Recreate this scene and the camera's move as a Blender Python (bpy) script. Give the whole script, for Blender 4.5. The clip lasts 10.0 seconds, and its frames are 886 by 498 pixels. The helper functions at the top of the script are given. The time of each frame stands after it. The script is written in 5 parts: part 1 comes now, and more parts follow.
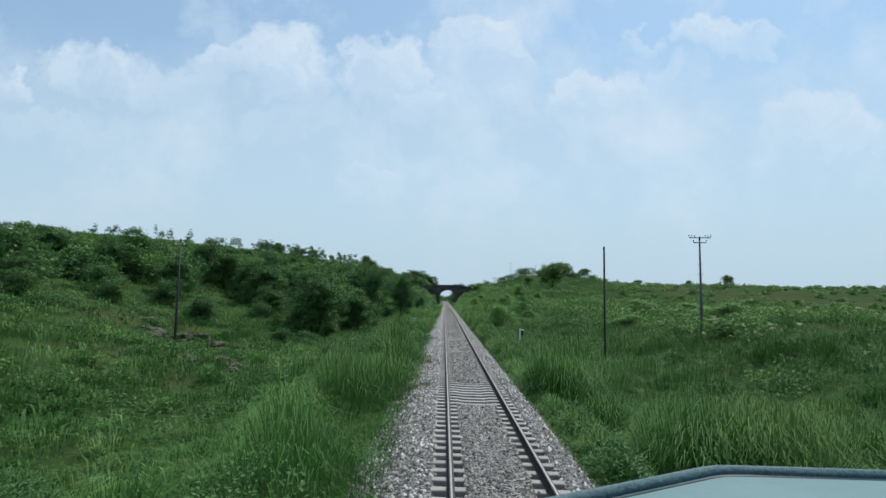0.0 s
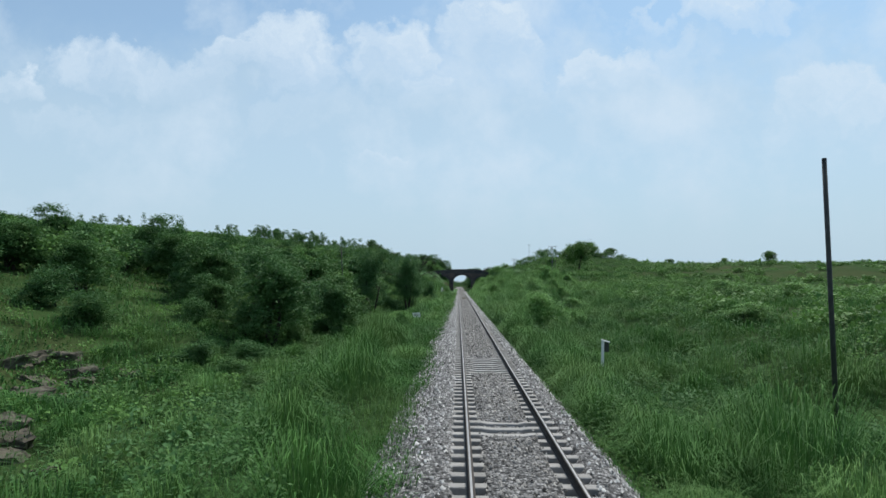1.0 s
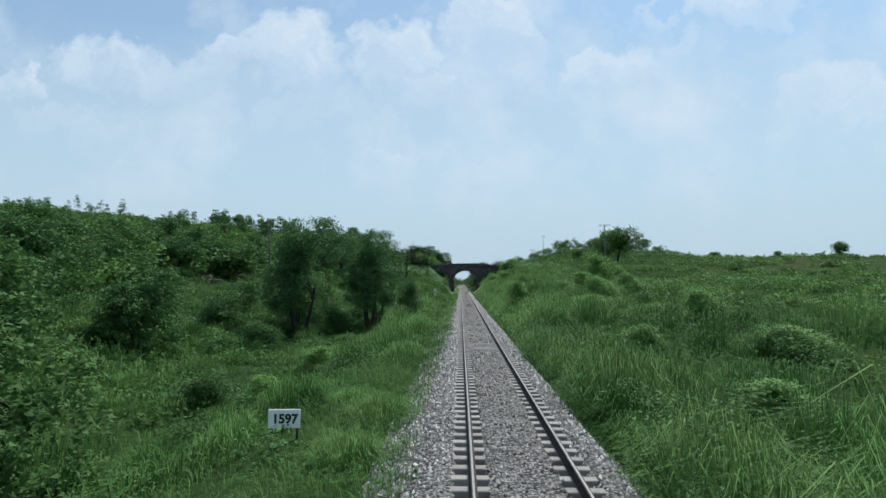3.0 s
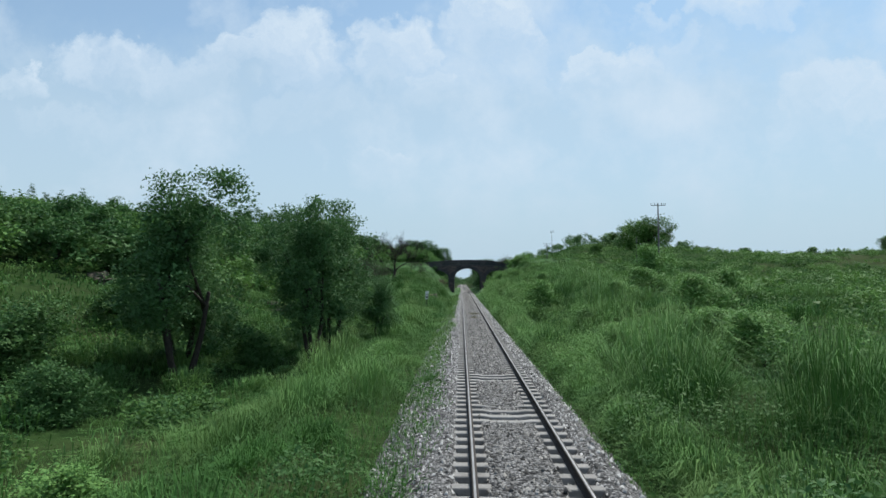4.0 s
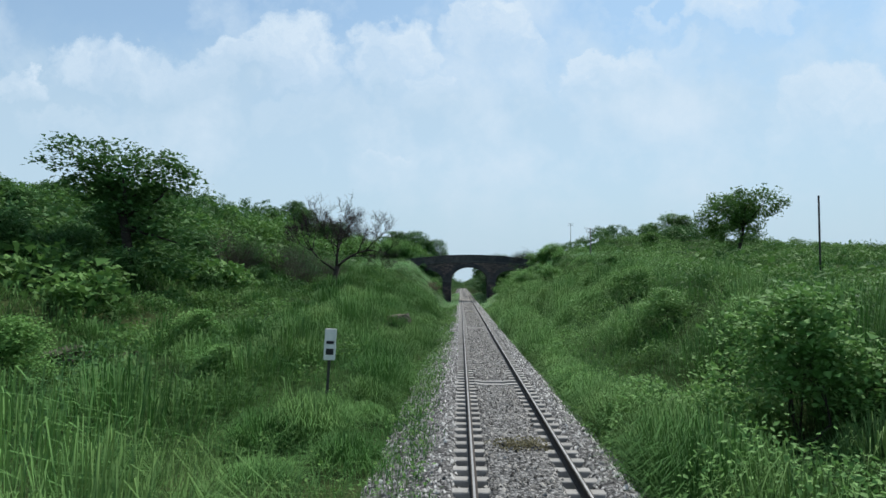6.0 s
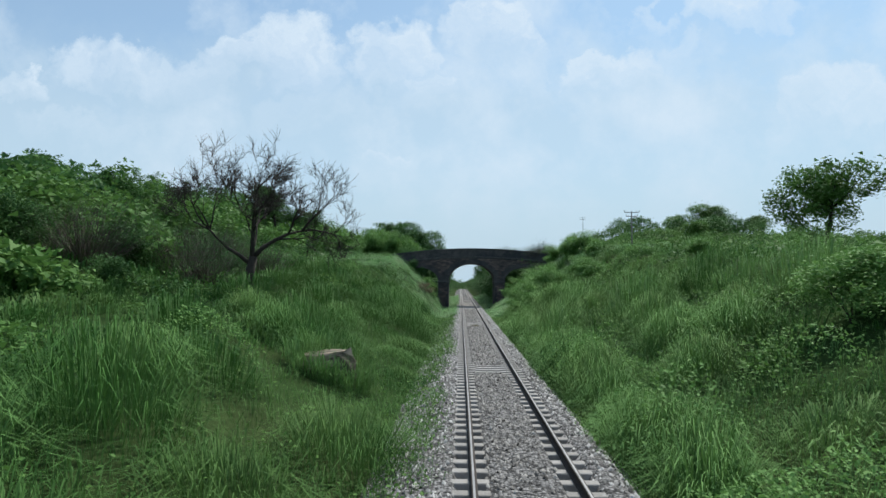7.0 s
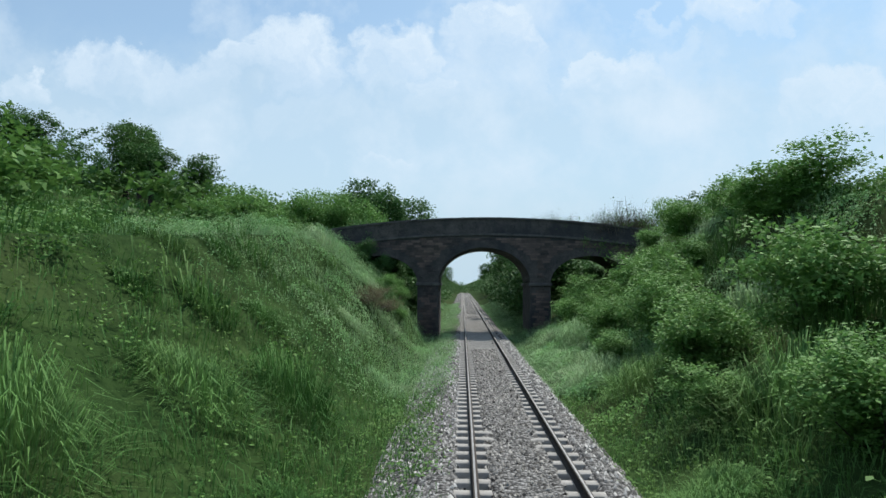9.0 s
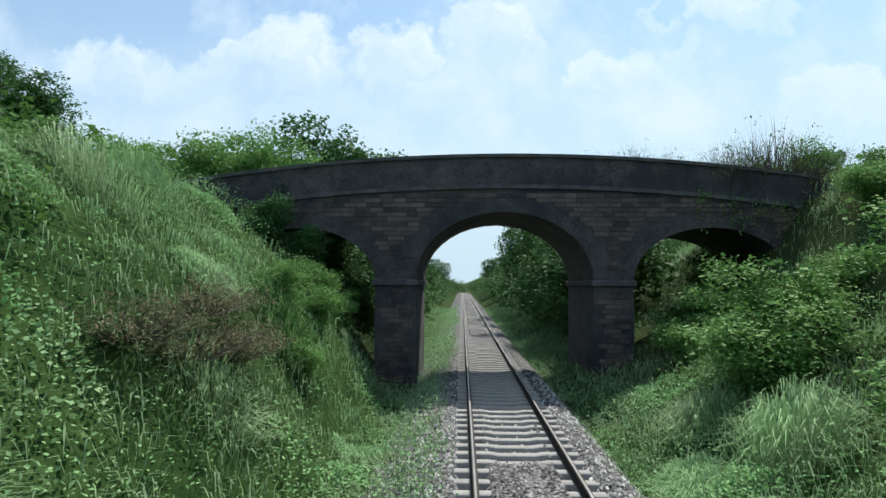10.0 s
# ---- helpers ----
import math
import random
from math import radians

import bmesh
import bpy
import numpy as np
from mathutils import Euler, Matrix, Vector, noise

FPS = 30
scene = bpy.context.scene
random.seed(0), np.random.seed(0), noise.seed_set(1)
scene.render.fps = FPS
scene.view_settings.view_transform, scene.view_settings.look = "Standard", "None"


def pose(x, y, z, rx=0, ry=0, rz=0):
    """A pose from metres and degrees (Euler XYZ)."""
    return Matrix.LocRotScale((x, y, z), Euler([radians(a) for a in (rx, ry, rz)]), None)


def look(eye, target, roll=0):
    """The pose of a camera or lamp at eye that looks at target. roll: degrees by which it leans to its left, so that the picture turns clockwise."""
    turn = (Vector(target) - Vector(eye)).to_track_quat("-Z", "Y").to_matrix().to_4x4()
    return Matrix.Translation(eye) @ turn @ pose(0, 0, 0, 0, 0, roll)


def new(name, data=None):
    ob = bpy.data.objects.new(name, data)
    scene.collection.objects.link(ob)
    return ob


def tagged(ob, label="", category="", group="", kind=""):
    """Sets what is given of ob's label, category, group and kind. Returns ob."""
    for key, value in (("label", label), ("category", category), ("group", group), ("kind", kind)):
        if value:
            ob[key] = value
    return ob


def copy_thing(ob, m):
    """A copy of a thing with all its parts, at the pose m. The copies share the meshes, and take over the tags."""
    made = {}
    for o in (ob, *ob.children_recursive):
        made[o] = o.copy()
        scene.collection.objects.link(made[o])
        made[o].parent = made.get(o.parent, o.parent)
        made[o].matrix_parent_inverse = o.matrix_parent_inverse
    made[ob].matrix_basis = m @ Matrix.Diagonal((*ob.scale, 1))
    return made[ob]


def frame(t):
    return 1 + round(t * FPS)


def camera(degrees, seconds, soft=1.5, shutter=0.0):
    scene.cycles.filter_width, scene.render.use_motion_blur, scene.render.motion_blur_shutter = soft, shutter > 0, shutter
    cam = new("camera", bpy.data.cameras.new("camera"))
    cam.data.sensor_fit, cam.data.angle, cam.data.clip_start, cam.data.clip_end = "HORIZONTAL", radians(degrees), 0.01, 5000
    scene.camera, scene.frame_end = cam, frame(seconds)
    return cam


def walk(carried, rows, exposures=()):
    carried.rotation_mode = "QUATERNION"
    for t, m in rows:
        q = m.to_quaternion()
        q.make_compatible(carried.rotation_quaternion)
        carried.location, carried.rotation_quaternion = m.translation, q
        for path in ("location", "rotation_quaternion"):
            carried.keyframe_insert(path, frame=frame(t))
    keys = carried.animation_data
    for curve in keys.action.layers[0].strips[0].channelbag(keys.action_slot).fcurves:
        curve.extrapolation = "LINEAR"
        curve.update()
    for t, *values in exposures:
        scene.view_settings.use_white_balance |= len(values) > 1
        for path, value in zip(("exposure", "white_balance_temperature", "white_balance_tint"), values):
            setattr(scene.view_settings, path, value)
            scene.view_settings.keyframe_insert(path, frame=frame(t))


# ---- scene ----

# ---------------------------------------------------------------- camera
cam = camera(69.3, 10.0, 1.55)
EYE_X, EYE_Z = -1.093, 3.187
WAY = [
    (0.0, 0.0, 0.09, 4.23, -1.70),
    (0.5, 12.63, -0.04, 4.37, -1.70),
    (1.0, 25.12, 1.34, 2.95, -0.25),
    (1.5, 37.48, 1.44, 2.94, -0.25),
    (2.0, 49.74, 1.41, 3.06, -0.25),
    (2.5, 61.99, 1.45, 2.90, -0.25),
    (4.0, 98.55, 1.62, 2.65, -0.25),
    (4.5, 110.59, 1.62, 2.88, -0.25),
    (5.0, 122.55, 1.58, 3.01, -0.25),
    (5.5, 134.21, 1.61, 2.58, -0.25),
    (6.0, 145.56, 1.57, 2.91, -0.25),
    (7.5, 178.65, 1.58, 2.94, -0.25),
    (8.0, 189.80, 1.77, 2.83, -0.25),
    (8.5, 200.95, 1.46, 2.87, -0.25),
    (9.0, 211.99, 1.72, 3.17, -0.25),
    (9.5, 222.84, 1.72, 3.13, -0.25),
    (10.0, 233.41, 1.69, 3.07, -0.25),
]
walk(cam, [(t, pose(EYE_X, s, EYE_Z, 90 + pitch, lean, yaw)) for t, s, yaw, pitch, lean in WAY],
     [(0.0, 0.0, 6500, 10), (4.0, 0.0, 6500, 10), (5.5, 0.04, 6540, 10), (7.5, 0.08, 6560, 10), (8.5, 0.12, 6580, 10), (9.0, 0.15, 6600, 10), (9.5, 0.22, 6640, 10), (10.0, 0.34, 6640, 10)])

# ---------------------------------------------------------------- sky and sun
SUN_EL, SUN_AZ = radians(54), radians(27)   # azimuth from +y towards +x
world = bpy.data.worlds.new("sky")
scene.world = world
world.use_nodes = True


def build_sky():
    nt = world.node_tree
    nt.nodes.clear()
    N, L = nt.nodes.new, nt.links.new

    def math_node(op, a, b=None, clamp=False):
        n = N("ShaderNodeMath")
        n.operation, n.use_clamp = op, clamp
        for i, v in enumerate((a, b)):
            if v is None:
                continue
            if isinstance(v, (int, float)):
                n.inputs[i].default_value = v
            else:
                L(v, n.inputs[i])
        return n.outputs[0]

    sky = N("ShaderNodeTexSky")
    sky.sky_type = "NISHITA"
    sky.sun_disc = False
    sky.sun_elevation, sky.sun_rotation = SUN_EL, SUN_AZ
    sky.air_density, sky.dust_density, sky.ozone_density = 1.0, 0.8, 1.0
    scaled = N("ShaderNodeVectorMath")
    scaled.operation = "MULTIPLY"
    L(sky.outputs[0], scaled.inputs[0])
    scaled.inputs[1].default_value = (0.080, 0.112, 0.121)
    co = N("ShaderNodeTexCoord")
    sep = N("ShaderNodeSeparateXYZ")
    L(co.outputs["Generated"], sep.inputs[0])
    ahead = math_node("MAXIMUM", sep.outputs[1], 0.08)
    comb = N("ShaderNodeCombineXYZ")
    L(math_node("DIVIDE", sep.outputs[0], ahead), comb.inputs[0])
    L(math_node("DIVIDE", sep.outputs[2], ahead), comb.inputs[1])

    def fbm(scale, detail, rough, source):
        n = N("ShaderNodeTexNoise")
        n.inputs["Scale"].default_value, n.inputs["Detail"].default_value, n.inputs["Roughness"].default_value = scale, detail, rough
        L(source, n.inputs["Vector"])
        return n
    warp = fbm(9.0, 7, 0.62, comb.outputs[0])
    off = N("ShaderNodeVectorMath")
    off.operation = "MULTIPLY_ADD"
    L(warp.outputs["Color"], off.inputs[0])
    off.inputs[1].default_value = (0.22, 0.20, 0)
    off.inputs[2].default_value = (-0.11, -0.10, 0)
    bent = N("ShaderNodeVectorMath")
    L(comb.outputs[0], bent.inputs[0])
    L(off.outputs[0], bent.inputs[1])
    # cumulus heads with firm tops that thin out below: centre and half size in slopes (across, up), and density
    heads = [
        (-0.562, 0.355, 0.101, 0.046, 0.90), (-0.452, 0.315, 0.079, 0.044, 0.70), (-0.267, 0.367, 0.084, 0.055, 1.00), (-0.359, 0.352, 0.049, 0.034, 0.90),
        (-0.099, 0.361, 0.058, 0.056, 1.00), (-0.042, 0.324, 0.042, 0.035, 0.90), (0.042, 0.388, 0.058, 0.049, 1.00), (0.108, 0.367, 0.041, 0.037, 0.90),
        (0.121, 0.307, 0.040, 0.035, 0.60), (0.210, 0.326, 0.046, 0.028, 0.90), (0.264, 0.319, 0.058, 0.051, 0.80), (0.337, 0.351, 0.040, 0.035, 0.70),
        (0.448, 0.423, 0.084, 0.032, 0.85), (0.280, 0.421, 0.053, 0.026, 0.60), (0.606, 0.293, 0.093, 0.041, 0.90), (0.523, 0.267, 0.053, 0.032, 0.70),
        (0.373, 0.201, 0.075, 0.035, 0.55), (-0.130, 0.181, 0.041, 0.026, 0.75), (-0.708, 0.307, 0.037, 0.026, 0.90), (-0.602, 0.240, 0.123, 0.037, 0.55),
        (0.016, 0.210, 0.053, 0.044, 0.50), (-0.223, 0.271, 0.106, 0.053, 0.50),
    ]
    height = N("ShaderNodeSeparateXYZ")
    L(bent.outputs[0], height.inputs[0])
    mask = None
    for u, v, a, b, k in heads:
        mp = N("ShaderNodeMapping")
        mp.vector_type = "TEXTURE"
        mp.inputs["Location"].default_value = (u, v, 0)
        mp.inputs["Scale"].default_value = (a * 1.3, b * 1.25, 1)
        L(bent.outputs[0], mp.inputs["Vector"])
        ln = N("ShaderNodeVectorMath")
        ln.operation = "LENGTH"
        L(mp.outputs[0], ln.inputs[0])
        mr = N("ShaderNodeMapRange")
        mr.interpolation_type = "SMOOTHSTEP"
        mr.inputs["From Min"].default_value, mr.inputs["From Max"].default_value = 0.62, 1.25
        mr.inputs["To Min"].default_value, mr.inputs["To Max"].default_value = k, 0.0
        L(ln.outputs["Value"], mr.inputs["Value"])
        fade = N("ShaderNodeMapRange")
        fade.inputs["From Min"].default_value, fade.inputs["From Max"].default_value = v - 1.9 * b, v + 0.6 * b
        fade.inputs["To Min"].default_value, fade.inputs["To Max"].default_value = 0.2, 0.95
        L(height.outputs[1], fade.inputs["Value"])
        one = math_node("MULTIPLY", mr.outputs[0], fade.outputs[0])
        mask = one if mask is None else math_node("MAXIMUM", mask, one)
    wisps = fbm(4.6, 9, 0.62, co.outputs["Generated"])
    thin = N("ShaderNodeMapRange")
    thin.inputs["From Min"].default_value, thin.inputs["From Max"].default_value = 0.38, 0.66
    thin.inputs["To Min"].default_value, thin.inputs["To Max"].default_value = 0.05, 0.8
    L(wisps.outputs["Fac"], thin.inputs["Value"])
    haze = N("ShaderNodeMapRange")
    haze.interpolation_type = "SMOOTHSTEP"
    haze.inputs["From Min"].default_value, haze.inputs["From Max"].default_value = 0.0, 0.21
    haze.inputs["To Min"].default_value, haze.inputs["To Max"].default_value = 0.95, 0.0
    L(sep.outputs[2], haze.inputs["Value"])
    billow = fbm(13.0, 8, 0.68, bent.outputs[0])
    puff = N("ShaderNodeMapRange")
    puff.inputs["From Min"].default_value, puff.inputs["From Max"].default_value = 0.30, 0.66
    puff.inputs["To Min"].default_value, puff.inputs["To Max"].default_value = 0.6, 1.15
    L(billow.outputs["Fac"], puff.inputs["Value"])
    cover = math_node("MAXIMUM", math_node("MAXIMUM", math_node("MULTIPLY", mask, puff.outputs[0]), thin.outputs[0]), 0.27, clamp=True)
    body = N("ShaderNodeMapRange")
    body.interpolation_type = "SMOOTHSTEP"
    body.inputs["From Min"].default_value, body.inputs["From Max"].default_value = 0.46, 0.26
    body.inputs["To Max"].default_value = 0.7
    L(height.outputs[1], body.inputs["Value"])
    veil = N("ShaderNodeMix")
    veil.data_type = "RGBA"
    L(body.outputs[0], veil.inputs["Factor"])
    L(scaled.outputs[0], veil.inputs["A"])
    veil.inputs["B"].default_value = (0.465, 0.63, 0.76, 1)
    mix = N("ShaderNodeMix")
    mix.data_type = "RGBA"
    L(cover, mix.inputs["Factor"])
    L(veil.outputs["Result"], mix.inputs["A"])
    mix.inputs["B"].default_value = (0.655, 0.785, 0.91, 1)
    low = N("ShaderNodeMix")
    low.data_type = "RGBA"
    L(haze.outputs[0], low.inputs["Factor"])
    L(mix.outputs["Result"], low.inputs["A"])
    low.inputs["B"].default_value = (0.485, 0.64, 0.755, 1)
    bg = N("ShaderNodeBackground")
    L(low.outputs["Result"], bg.inputs["Color"])
    bg.inputs["Strength"].default_value = 1.0
    out = N("ShaderNodeOutputWorld")
    L(bg.outputs[0], out.inputs["Surface"])


build_sky()
sun = new("sun", bpy.data.lights.new("sun", "SUN"))
sun.data.energy, sun.data.angle, sun.data.color = 4.65, radians(0.9), (1.0, 0.97, 0.90)
SUN_DIR = Vector((math.sin(SUN_AZ) * math.cos(SUN_EL), math.cos(SUN_AZ) * math.cos(SUN_EL), math.sin(SUN_EL)))
sun.matrix_world = look((SUN_DIR * 300)[:], (0, 0, 0))

# ---------------------------------------------------------------- materials


def material(name, low, high, scale=6.0, rough=0.8, bump=0.0, bump_scale=None, metal=0.0, leaf=0.0, island=0.0, fine=0.35, obj=0.0, spec=0.3, patch=None, patch_scale=0.2):
    """Procedural surface: colours low..high by two noises, per-piece variation, bump, and translucency for leaves."""
    m = bpy.data.materials.new(name)
    m.use_nodes = True
    nt = m.node_tree
    N, L = nt.nodes.new, nt.links.new
    bsdf = nt.nodes["Principled BSDF"]
    co = N("ShaderNodeTexCoord").outputs["Object"]
    geo = N("ShaderNodeNewGeometry")
    if obj or leaf:
        co = geo.outputs["Position"]

    def fbm(s, d):
        n = N("ShaderNodeTexNoise")
        n.inputs["Scale"].default_value, n.inputs["Detail"].default_value, n.inputs["Roughness"].default_value = s, d, 0.6
        L(co, n.inputs["Vector"])
        return n.outputs["Fac"]

    def mth(op, a, b):
        n = N("ShaderNodeMath")
        n.operation = op
        for i, v in enumerate((a, b)):
            if isinstance(v, (int, float)):
                n.inputs[i].default_value = v
            else:
                L(v, n.inputs[i])
        return n.outputs[0]
    f = mth("ADD", mth("MULTIPLY", fbm(scale, 5), 1 - fine), mth("MULTIPLY", fbm(scale * 9, 4), fine))
    f = mth("MULTIPLY", mth("SUBTRACT", f, 0.33), 3.0)
    if island:
        f = mth("ADD", mth("MULTIPLY", f, 1 - island), mth("MULTIPLY", geo.outputs["Random Per Island"], island))
    if obj:
        info = N("ShaderNodeObjectInfo")
        f = mth("ADD", mth("MULTIPLY", f, 1 - obj), mth("MULTIPLY", info.outputs["Random"], obj))
    mix = N("ShaderNodeMix")
    mix.data_type = "RGBA"
    mix.clamp_factor = True
    L(f, mix.inputs["Factor"])
    mix.inputs["A"].default_value, mix.inputs["B"].default_value = (*low, 1), (*high, 1)
    colour = mix.outputs["Result"]
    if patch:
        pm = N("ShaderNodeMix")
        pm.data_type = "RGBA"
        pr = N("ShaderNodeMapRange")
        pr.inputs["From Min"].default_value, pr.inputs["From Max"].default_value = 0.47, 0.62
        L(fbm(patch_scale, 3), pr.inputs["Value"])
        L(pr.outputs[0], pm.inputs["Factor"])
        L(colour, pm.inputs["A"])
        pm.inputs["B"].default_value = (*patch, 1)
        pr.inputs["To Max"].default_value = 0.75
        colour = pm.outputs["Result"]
    L(colour, bsdf.inputs["Base Color"])
    bsdf.inputs["Roughness"].default_value = rough
    bsdf.inputs["Metallic"].default_value = metal
    bsdf.inputs["Specular IOR Level"].default_value = spec
    if bump:
        b = N("ShaderNodeBump")
        b.inputs["Strength"].default_value, b.inputs["Distance"].default_value = bump, 0.03
        L(fbm(bump_scale or scale * 5, 6), b.inputs["Height"])
        L(b.outputs[0], bsdf.inputs["Normal"])
    if leaf:
        tr = N("ShaderNodeBsdfTranslucent")
        L(colour, tr.inputs["Color"])
        ms = N("ShaderNodeMixShader")
        ms.inputs[0].default_value = leaf
        L(bsdf.outputs[0], ms.inputs[1])
        L(tr.outputs[0], ms.inputs[2])
        L(ms.outputs[0], nt.nodes["Material Output"].inputs["Surface"])
    return m


M_SOIL = material("grassy_soil", (0.012, 0.030, 0.009), (0.045, 0.082, 0.026), 0.4, 1.0, 1.0, 9, fine=0.5, spec=0.02, patch=(0.050, 0.062, 0.026), patch_scale=0.06)
M_GRASS = material("tall_grass", (0.024, 0.081, 0.019), (0.080, 0.197, 0.050), 0.55, 0.65, leaf=0.20, island=0.25, spec=0.06, fine=0.2, patch=(0.094, 0.180, 0.054), patch_scale=0.16)
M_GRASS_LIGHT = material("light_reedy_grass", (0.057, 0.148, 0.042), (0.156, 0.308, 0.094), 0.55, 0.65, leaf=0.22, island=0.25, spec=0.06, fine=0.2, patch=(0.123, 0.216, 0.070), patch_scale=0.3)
M_WEED = material("low_weeds", (0.059, 0.153, 0.034), (0.180, 0.342, 0.092), 0.35, 0.65, leaf=0.22, island=0.3, spec=0.12, patch=(0.136, 0.230, 0.062), patch_scale=0.4)
M_WEED_DARK = material("dark_weeds", (0.025, 0.079, 0.017), (0.088, 0.191, 0.041), 0.35, 0.65, leaf=0.22, island=0.35, spec=0.12)
M_DRY = material("dry_weeds", (0.10, 0.095, 0.055), (0.22, 0.20, 0.12), 0.9, 0.8, leaf=0.3, island=0.5, spec=0.1)
# bank plants lifted to pale tones, standing in for sun on the slopes
M_GRASS_SUNNY = material("sunny_tint_bank_grass", (0.116, 0.233, 0.103), (0.330, 0.524, 0.261), 0.55, 0.65, leaf=0.25, island=0.3, spec=0.06, fine=0.2, patch=(0.296, 0.381, 0.231), patch_scale=0.3)
M_WEED_SUNNY = material("sunny_tint_bank_weeds", (0.095, 0.240, 0.084), (0.312, 0.564, 0.234), 0.35, 0.65, leaf=0.25, island=0.35, spec=0.12, patch=(0.258, 0.380, 0.194), patch_scale=0.4)
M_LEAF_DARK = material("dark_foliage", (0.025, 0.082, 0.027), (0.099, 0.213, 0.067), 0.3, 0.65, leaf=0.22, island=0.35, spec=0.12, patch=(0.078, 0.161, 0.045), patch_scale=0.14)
M_LEAF_TREE = material("glossy_tree_foliage", (0.034, 0.095, 0.036), (0.123, 0.248, 0.089), 0.5, 0.65, leaf=0.25, island=0.4, spec=0.12)
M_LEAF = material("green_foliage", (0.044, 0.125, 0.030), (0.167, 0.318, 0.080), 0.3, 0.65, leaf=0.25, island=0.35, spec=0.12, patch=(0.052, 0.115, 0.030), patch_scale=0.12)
M_LEAF_BROAD = material("broad_foliage", (0.060, 0.164, 0.043), (0.214, 0.395, 0.114), 0.6, 0.65, leaf=0.25, island=0.4, spec=0.12)
M_TWIG = material("dry_twigs", (0.055, 0.045, 0.036), (0.14, 0.12, 0.095), 5, 0.9, island=0.5)
M_BARK = material("bark", (0.016, 0.013, 0.011), (0.055, 0.046, 0.037), 5, 0.9, 0.6, 20)
M_STONE = material("ballast_stone", (0.014, 0.015, 0.016), (0.540, 0.540, 0.531), 1.0, 0.9, 0.4, 30, island=0.95)
M_STONE_MID = material("dusty_ballast_stone", (0.012, 0.012, 0.012), (0.361, 0.353, 0.335), 1.0, 0.9, 0.4, 30, island=0.95)
M_BED = material("ballast_bed", (0.035, 0.034, 0.034), (0.19, 0.185, 0.18), 11, 0.95, 1.0, 26, fine=0.7)
M_CONC = material("sleeper_concrete", (0.180, 0.174, 0.164), (0.360, 0.349, 0.333), 3, 0.9, 0.35, 30, obj=0.4)
M_RAIL = material("rusty_rail_web", (0.014, 0.011, 0.010), (0.040, 0.030, 0.024), 4, 0.8, 0.3)
M_HEAD = material("worn_rail_head", (0.20, 0.195, 0.19), (0.36, 0.35, 0.345), 3, 0.45, metal=0.6)
M_BRICK = material("weathered_stone", (0.026, 0.027, 0.031), (0.125, 0.114, 0.112), 1.4, 0.95, 0.8, 16, fine=0.5, patch=(0.030, 0.034, 0.042), patch_scale=0.4)
M_BLOCK = material("stone_block", (0.028, 0.027, 0.030), (0.200, 0.150, 0.136), 1.6, 0.9, 0.8, 22, obj=0.6, patch=(0.030, 0.033, 0.040), patch_scale=0.5)
M_COPING = material("sooty_coping", (0.042, 0.043, 0.047), (0.130, 0.127, 0.126), 1.5, 0.95, 0.5, 18)
M_ROCK = material("brown_rock", (0.036, 0.033, 0.024), (0.140, 0.124, 0.092), 1.2, 0.95, 1.0, 6, patch=(0.022, 0.045, 0.016), patch_scale=0.9)
M_TOP = material("bare_concrete_top", (0.18, 0.14, 0.11), (0.34, 0.28, 0.225), 2.2, 0.95, 0.4, 20)
M_POLE = material("dark_iron_pole", (0.02, 0.022, 0.022), (0.055, 0.055, 0.052), 4, 0.6)
M_POLE_GREY = material("grey_iron_pole", (0.07, 0.072, 0.072), (0.14, 0.14, 0.138), 4, 0.55)
M_WHITE = material("white_paint", (0.62, 0.63, 0.62), (0.80, 0.80, 0.79), 6, 0.6)
M_BOARD = material("bright_white_enamel", (0.80, 0.82, 0.82), (0.88, 0.89, 0.88), 6, 0.5)
M_INK = material("black_paint", (0.012, 0.012, 0.014), (0.03, 0.03, 0.032), 6, 0.6)
M_TEAL = material("teal_engine_paint", (0.036, 0.123, 0.132), (0.060, 0.160, 0.168), 1.5, 0.5, 0.05, 8, spec=0.3)
M_TRIM = material("chipped_teal_edge", (0.012, 0.050, 0.062), (0.085, 0.15, 0.165), 9, 0.7, 0.3, 30, fine=0.7, spec=0.2)
M_STEEL = material("dark_running_gear", (0.02, 0.02, 0.02), (0.06, 0.055, 0.05), 5, 0.6)
M_SEAM = material("dark_teal_seam", (0.006, 0.02, 0.026), (0.02, 0.05, 0.06), 7, 0.5)


